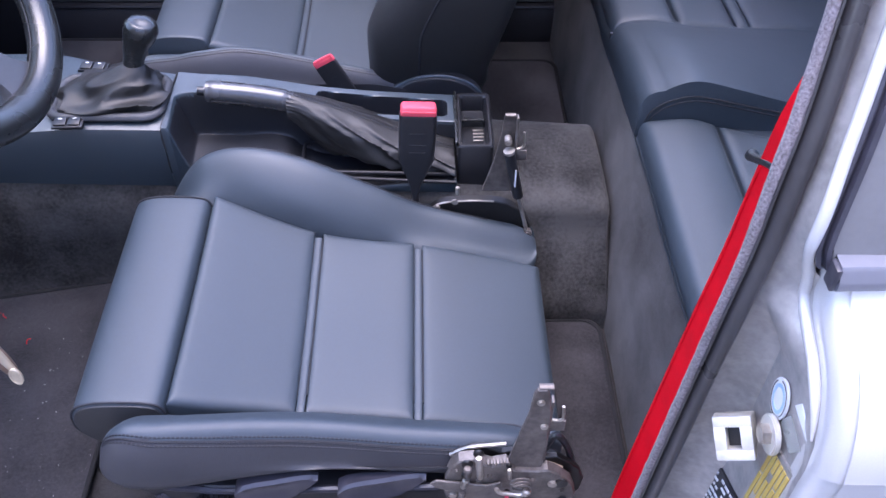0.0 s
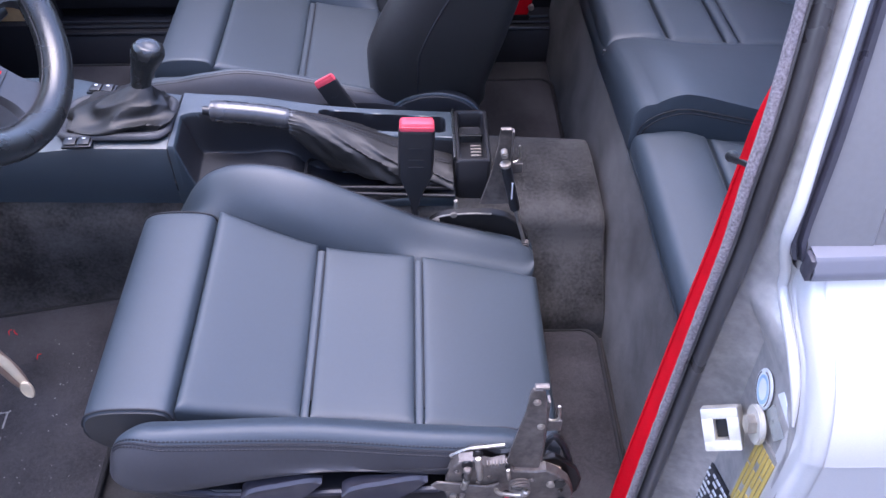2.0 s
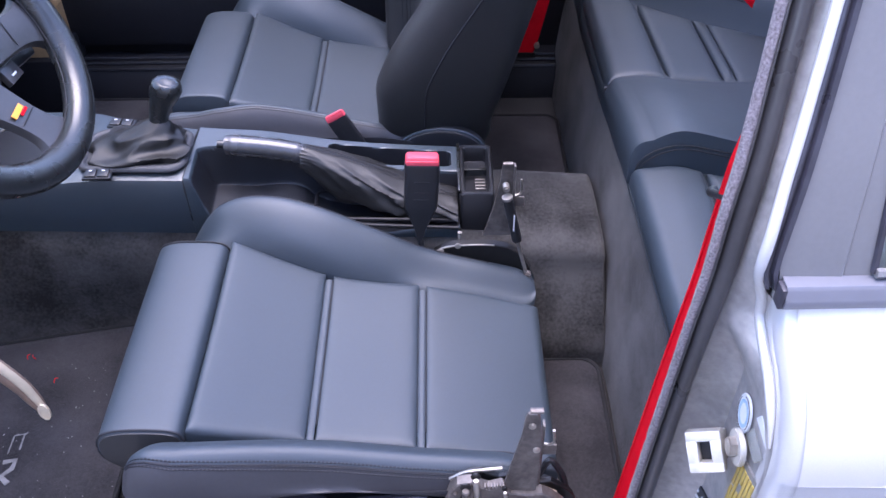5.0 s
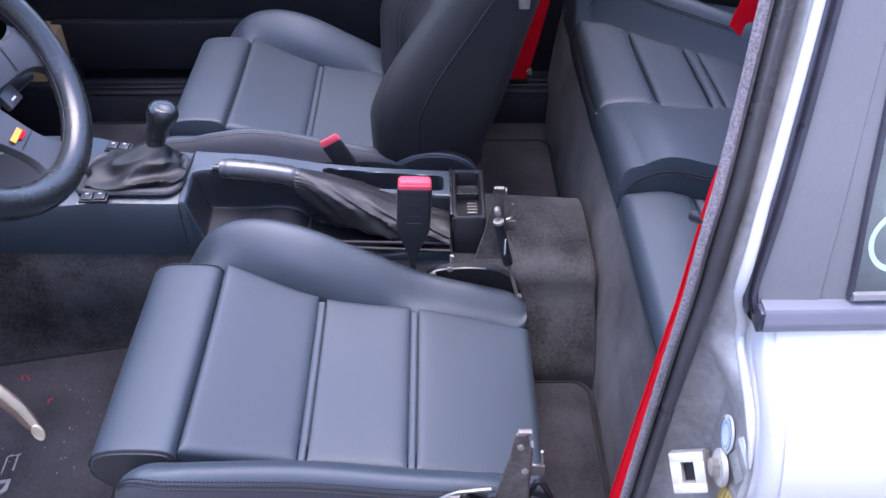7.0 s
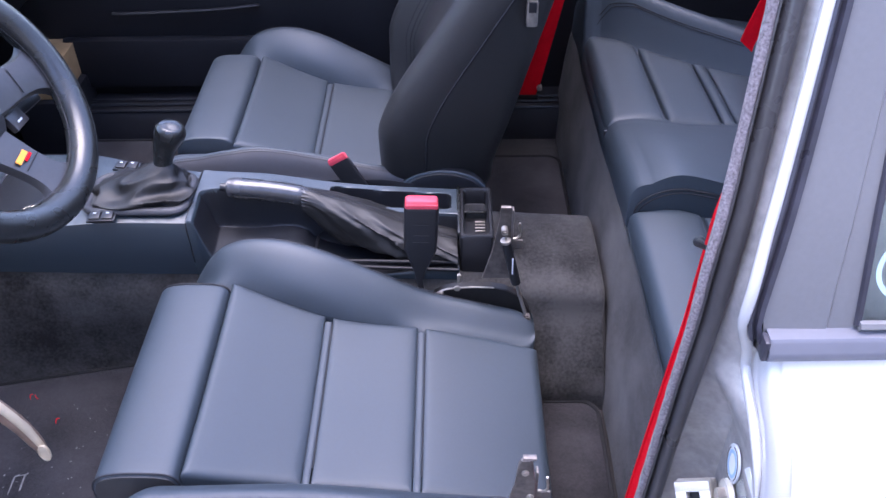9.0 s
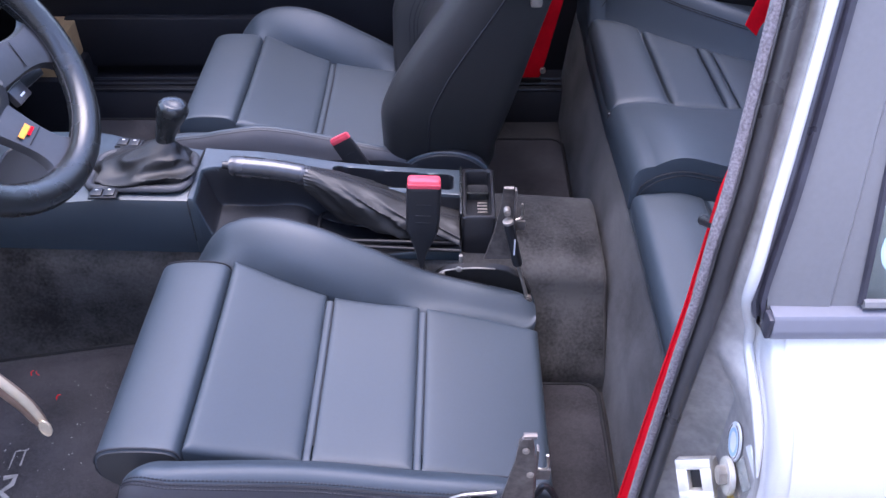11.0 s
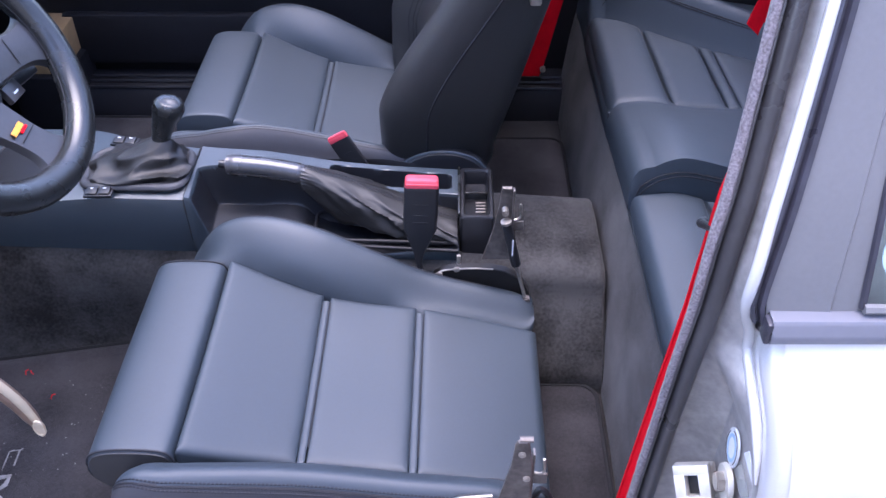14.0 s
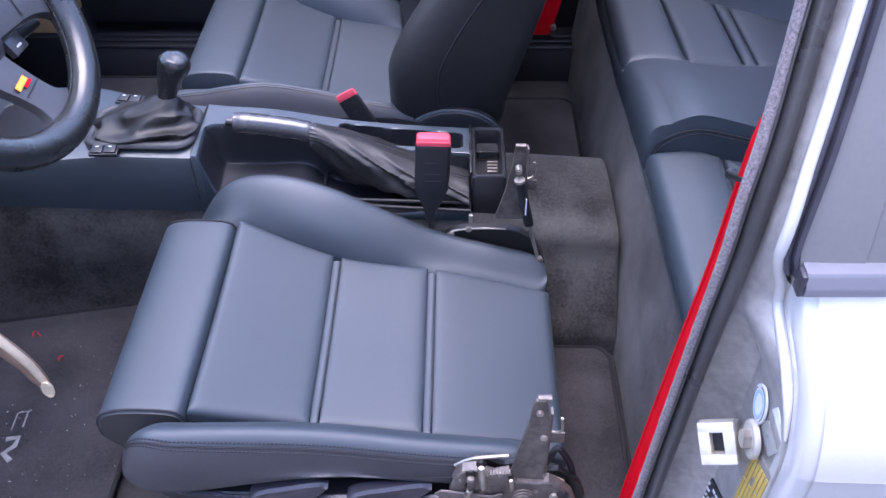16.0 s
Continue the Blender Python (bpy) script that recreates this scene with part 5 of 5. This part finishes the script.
for a in SPOKES:
    rot = Matrix.Rotation(radians(a), 4, "Z")
    loops = []
    for q in np.linspace(0, 1, 26):
        r = 0.034 + (R - 0.004 - 0.034) * q
        w = hermite([(0, 0.034), (0.35, 0.027), (0.60, 0.0235), (0.78, 0.027), (0.88, 0.036), (0.95, 0.049), (1, 0.066)])(q)
        dip = -0.036 + 0.032 * q
        loops.append([rot @ Vector((r - 0.10 * max(0.0, w - 0.03) * abs(y) ** 2, w * y, dip + z)) for y, z in ((-1, -0.006), (-0.96, 0.0), (-0.86, 0.0042), (-0.45, 0.0058), (0, 0.006), (0.45, 0.0058), (0.86, 0.0042), (0.96, 0.0), (1, -0.006), (0.6, -0.010), (-0.6, -0.010))])
    sp = part("spoke", loft(loops), SPOKE, wheel, "satin dark grey padded spoke")
    part("spoke_step", box((0.0014, 0.034, 0.0010), (0.096, 0, -0.0115), 0.0006, rot), SEAM, sp)
badge_m = Matrix.Rotation(radians(8), 4, "Z") @ tilt(0.083, -0.004, -0.0138, 0, -14, 0)
part("colour_bar", box((0.0070, 0.024, 0.0015), (0, 0, 0), 0.0003, badge_m), ORANGE, wheel, "orange colour bar")
part("colour_bar", box((0.0034, 0.015, 0.0015), (0.0062, 0.006, 0), 0.0003, badge_m), RED, wheel, "red colour bar")
part("column", cyl(0.045, 0.30, tilt(0, 0, -0.20), 30, 0.004), PLASTIC, wheel, "black steering column cover")
stalk = part("stalk", tube(spline([(0.03, 0.03, -0.06), (0.05, 0.09, -0.05), (0.055, 0.14, -0.045)], 14), 0.008, 10, flat=0.6), PLASTIC, wheel, "black column stalk")
part("stalk_tip", box((0.022, 0.03, 0.01), (0.055, 0.075, -0.040), 0.002), SEAL, stalk)
part("stalk_print", box((0.0025, 0.010, 0.0006), (0.058, 0.075, -0.0347), 0.0002), WHITE, stalk)
# local z faces the driver, local x points down the wheel
TH, PS = radians(32.2), radians(-5.3)
zx = Vector((math.cos(TH) * math.cos(PS), math.cos(TH) * math.sin(PS), math.sin(TH)))
dx_ = Vector((math.sin(TH) * math.cos(PS), math.sin(TH) * math.sin(PS), -math.cos(TH)))
yy_ = zx.cross(dx_)
wheel.matrix_world = Matrix.Translation(WHEEL) @ Matrix((dx_, yy_, zx)).transposed().to_4x4()

# ---------- rear bench ----------
bench = thing("rear_bench", "grey leather rear bench with two shaped seats", "car seat")


HUMP = hermite([(0.57, 0.0), (0.586, 0.0), (0.593, 0.030), (0.605, 0.048), (0.63, 0.062), (0.66, 0.068), (0.72, 0.062), (0.80, 0.045), (1.2, 0.03)])


def far_edge(x):
    return 0.842 - 0.55 * max(0.0, x - 0.59)


def bench_z(x, y):
    """Height of the bench top: two hollows with panels and a padded middle that ends in an upright face."""
    z = 0.352 + 0.012 * math.exp(-((x - 0.64) / 0.06) ** 2) - 0.03 * max(0, x - 0.70)
    if y > 0.262:
        s = min(1.0, (y - 0.262) / 0.25)
        z += HUMP(x) * (1 - s ** 1.5) * min(1.0, (y - 0.262) / 0.006) ** 0.5 + 0.012 * s * math.exp(-max(0, y - 0.52) / 0.02)
    d = y - far_edge(x)
    if d > -0.01:
        z += (0.118 - 0.13 * max(0.0, x - 0.60)) * smooth((d + 0.010) / 0.052) - 9.0 * min(0.10, max(0.0, d - 0.045)) ** 2
    near = 1 / (1 + math.exp((y + 0.20) / 0.02))
    return z + 0.05 * near


FRONT_LOW = hermite([(-0.3, 0.335), (0.2, 0.33), (0.37, 0.315), (0.53, 0.29), (0.68, 0.27), (1.0, 0.20)])
BENCH_Y = sorted(set([round(float(v), 4) for v in np.linspace(-0.28, 0.99, 240)] + [0.2605, 0.262, 0.263, 0.2645, 0.266, 0.268, 0.271]))


def bench_ring(y):
    low, edge = FRONT_LOW(y), bench_z(0.612, y)
    pts = [Vector((0.590, y, low - 0.03)), Vector((0.584, y, low)), Vector((0.580, y, 0.5 * (low + edge))), Vector((0.5825, y, edge - 0.022)), Vector((0.590, y, edge - 0.008)), Vector((0.600, y, edge - 0.002))]
    pts = spline(pts, 16)
    return pts + [Vector((x, y, bench_z(x, y))) for x in np.linspace(0.612, 1.12, 120)]


part("bench_base", loft([bench_ring(y) for y in BENCH_Y], cap=False, closed=False), LEATHER, bench, "padded grey leather bench")


def bench_panel(xa, xb, ya, yb, ends):
    def zz(x, y):
        m = max(x, 0.612)
        lift = 0.352 + 0.012 * math.exp(-((m - 0.64) / 0.06) ** 2) - 0.03 * max(0, m - 0.70) + 0.013
        return lift - 6.0 * max(0, 0.612 - x) ** 2
    bm = pillow(xa, xb, ya, yb, zz, 0.004, 0.014, 0.010, 22, 30, 0.04, ends)
    if ya > 0.4:
        for v in bm.verts:
            v.co.x += 0.035 * max(0.0, 0.80 - v.co.y) * min(1.0, max(0.0, (v.co.x - 0.584) / 0.09))
    part("seat_panel", bm, LEATHER, bench, "smooth leather panel")


for xa, xb, ends in ((0.584, 0.677, (0.02, 0.007)), (0.683, 0.776, (0.007, 0.004)), (0.779, 0.800, (0.003, 0.003)), (0.803, 0.98, (0.004, 0.01))):
    bench_panel(xa, xb, 0.512, lambda x: far_edge(x) + 0.004, ends)
    bench_panel(xa + (0.012 if xa > 0.6 else 0.0), xb + 0.012, -0.17, lambda x: 0.262 - 0.25 * max(0, x - 0.66), ends)
# stitched arch on the upright face of the middle pad
arch = [Vector((x, 0.2622, bench_z(x, 0.2650) - 0.0015)) for x in np.linspace(0.590, 0.80, 50)]
part("arch_seam", tube(arch, 0.0011, 6), SEAM, bench)
part("arch_seam", tube([p + Vector((0.004 * (1 - k / 49), -0.0015, -0.0060)) for k, p in enumerate(arch)], 0.0010, 6), SEAM, bench)
far_arch = [Vector((x, far_edge(x) + d, bench_z(max(x, 0.612), far_edge(max(x, 0.612)) + d) + 0.0008)) for x, d in zip(np.linspace(0.590, 0.86, 60), np.interp(np.linspace(0, 1, 60), (0, 0.06, 0.14, 0.3, 1.0), (0.000, 0.012, 0.021, 0.026, 0.026)))]
part("arch_seam", tube(far_arch, 0.0010, 6), SEAM, bench)
part("arch_seam", tube([p + Vector((0.004, -0.005, -0.004)) for p in far_arch], 0.0008, 6), SEAM, bench)
part("panel_tab", box((0.016, 0.006, 0.012), (0.588, 0.509, 0.352), 0.002), LEATHER_DARK, bench)
backrest = sheet(20, 80, lambda u, v: (1.02 + 0.14 * u - 0.02 * math.sin(math.pi * u), -0.28 + 1.27 * v, 0.36 + 0.50 * u))
part("bench_back", backrest, LEATHER, bench, "leather rear backrest")
far_belt = thing("rear_seat_belt", "bright red rear seat belt over the bench", "seat belt")
part("webbing", loft([[p + Vector(q) for q in ((0, 0, 0), (0.046, 0, -0.041), (0.046, 0.0025, -0.041), (0, 0.0025, 0))] for p in spline([(0.852, 0.706, 0.424), (0.862, 0.716, 0.450), (0.887, 0.737, 0.500), (0.93, 0.77, 0.56), (1.0, 0.80, 0.70)], 14)]), RED, far_belt)

# ---------- passenger belt ----------
pbelt = thing("passenger_seat_belt", "bright red seat belt behind the passenger seat", "seat belt")
path = spline([(0.452, 0.862, 0.222), (0.462, 0.862, 0.26), (0.482, 0.862, 0.36), (0.505, 0.862, 0.47), (0.55, 0.87, 0.66), (0.60, 0.89, 0.90)], 26)
part("webbing", loft([[p + Vector(q) for q in ((0, 0, 0), (0.044, 0, 0.004), (0.044, 0.0024, 0.004), (0, 0.0024, 0))] for p in path]), RED, pbelt)
part("anchor", box((0.052, 0.008, 0.012), (0.475, 0.864, 0.220), 0.002), STEEL_DARK, pbelt, "dark anchor bracket")
part("anchor_bolt", cyl(0.006, 0.012, tilt(0.502, 0.86, 0.244, 90, 0, 0), 12, 0.001), BRIGHT, pbelt)

# ---------- mats and loose things ----------


def floor_mat(x0, x1, y0, y1, z, label, r=0.03, skew=0.0):
    mat = thing("floor_mat", label, "floor mat", group="floor mats")
    pts = [(x, y + (skew * (x + 0.53) if y > 0.05 else 0)) for x, y in rounded_rect(x0, x1, y0, y1, r, 8)]
    cx, cy = (x0 + x1) / 2, (y0 + y1) / 2
    part("mat_top", loft([[Vector((cx + (x - cx) * k, cy + (y - cy) * k, z + d)) for x, y in pts] for k, d in ((1.0, -0.008), (1.0, -0.002), (0.985, 0.001), (0.9, 0.002), (0.4, 0.0022))]), MAT_PILE, mat)
    ring = [Vector((x, y, z)) for x, y in pts]
    part("binding", tube(ring + ring[:2], 0.004, 8), PIPING, mat, "sewn black edge binding")
    return mat


front_mat = floor_mat(-0.72, -0.166, -0.27, 0.160, 0.083, "charcoal floor mat strewn with lint in front of the driver seat", skew=0.2)
floor_mat(0.30, 0.545, -0.26, 0.135, 0.083, "charcoal rear floor mat behind the driver seat")
floor_mat(0.30, 0.553, 0.555, 0.84, 0.083, "charcoal rear floor mat behind the passenger seat")
floor_mat(-0.72, -0.20, 0.53, 0.92, 0.083, "dark floor mat in front of the passenger seat")
# faded emblem on the mat, as plain strokes
emb = bmesh.new()
for path, w in (([(-0.341, -0.035), (-0.342, -0.006), (-0.336, -0.002)], 0.0012), ([(-0.326, -0.030), (-0.3275, -0.004), (-0.3240, 0.001)], 0.0014), ([(-0.342, -0.005), (-0.325, -0.0015)], 0.0010),
                ([(-0.3425, -0.052), (-0.3255, -0.048), (-0.3262, -0.063), (-0.3375, -0.076), (-0.3235, -0.088)], 0.0042)):
    tube([(x, y, 0.0862) for x, y in path], w, 6, emb, flat=0.25)
part("emblem", emb, LINT, front_mat, "worn pale emblem strokes")
lint = bmesh.new()
rng = random.Random(4)
for _ in range(170):
    x, y = rng.uniform(-0.45, -0.17), rng.uniform(-0.26, 0.15)
    s = rng.uniform(0.0003, 0.0009) * (1 if rng.random() < 0.85 else 2.0)
    box((s * rng.uniform(1, 3), s, 0.001), (0, 0, 0), 0, pose(x, y, 0.0862, 0, 0, rng.uniform(0, 180)), lint)
tagged(part("lint", lint, LINT), "pale lint and crumbs on the floor mat", "lint", kind="stuff")
threads = bmesh.new()
for x, y, a in ((-0.371, 0.148, 80), (-0.362, 0.148, 130), (-0.312, 0.098, 60)):
    tube([pose(x, y, 0.087, 0, 0, a) @ Vector((0.009 * s - 0.004, 0.002 * math.sin(s * 3), 0.004 * math.sin(s * 2.5))) for s in np.linspace(0, 1, 6)], 0.0006, 5, threads)
tagged(part("red_threads", threads, RED), "loose red threads on the floor mat", "thread", kind="stuff")

lever = thing("column_lever", "cream plastic lever hanging below the dashboard over the mat", "lever")
stem = spline([(-0.62, 0.0, 0.56), (-0.48, 0.0, 0.46), (-0.39, 0.0, 0.36), (-0.345, 0.0, 0.28), (-0.318, 0.0, 0.235), (-0.298, 0.0, 0.195), (-0.288, 0.0, 0.160), (-0.284, 0.0, 0.142)], 40)
# lit top and shaded side of the lever are painted as cream and tan
part("arm", tube([p + Vector((0.0, 0.0, -0.006)) for p in stem], [0.0165] * 26 + [0.0160, 0.0155, 0.015, 0.0145, 0.014, 0.0135, 0.013, 0.012, 0.011, 0.010, 0.009, 0.008, 0.007, 0.004], 16, flat=0.5, up=(0, 1, 0)), SHADED_CREAM, lever, "lever side with its shade painted tan")
part("top_edge", tube([p + Vector((0.004, -0.003, 0.006)) for p in stem], [0.0075] * 30 + [0.007, 0.0068, 0.0066, 0.0064, 0.006, 0.0056, 0.005, 0.0045, 0.004, 0.003], 12, flat=0.8, up=(0, 1, 0)), CREAM, lever, "cream top edge painted as the lit side")
part("lever_tip", loft([[Vector((-0.276 + r * math.cos(t), -0.010 - d, 0.150 + 1.9 * r * math.sin(t))) for t in (2 * math.pi * i / 20 for i in range(20))] for r, d in ((0.006, -0.004), (0.0088, 0), (0.0088, 0.003), (0.0072, 0.0035), (0.0068, 0.002))]), CREAM, lever, "pale round tip with a sunk face")

single("footwell_block", box((0.13, 0.16, 0.15), (-0.574, 0.945, 0.1395), 0.012), DOOR_BLACK, "black padded block in the passenger footwell under the box", "footrest", "structure")
carton = thing("cardboard_box", "brown cardboard box in the passenger footwell", "box")
part("carton_body", box((0.10, 0.14, 0.075), (-0.572, 0.95, 0.2525), 0.003), CARD, carton)
part("flap", box((0.098, 0.07, 0.004), (-0.572, 0.90, 0.2915), 0.001, None), CARD, carton)
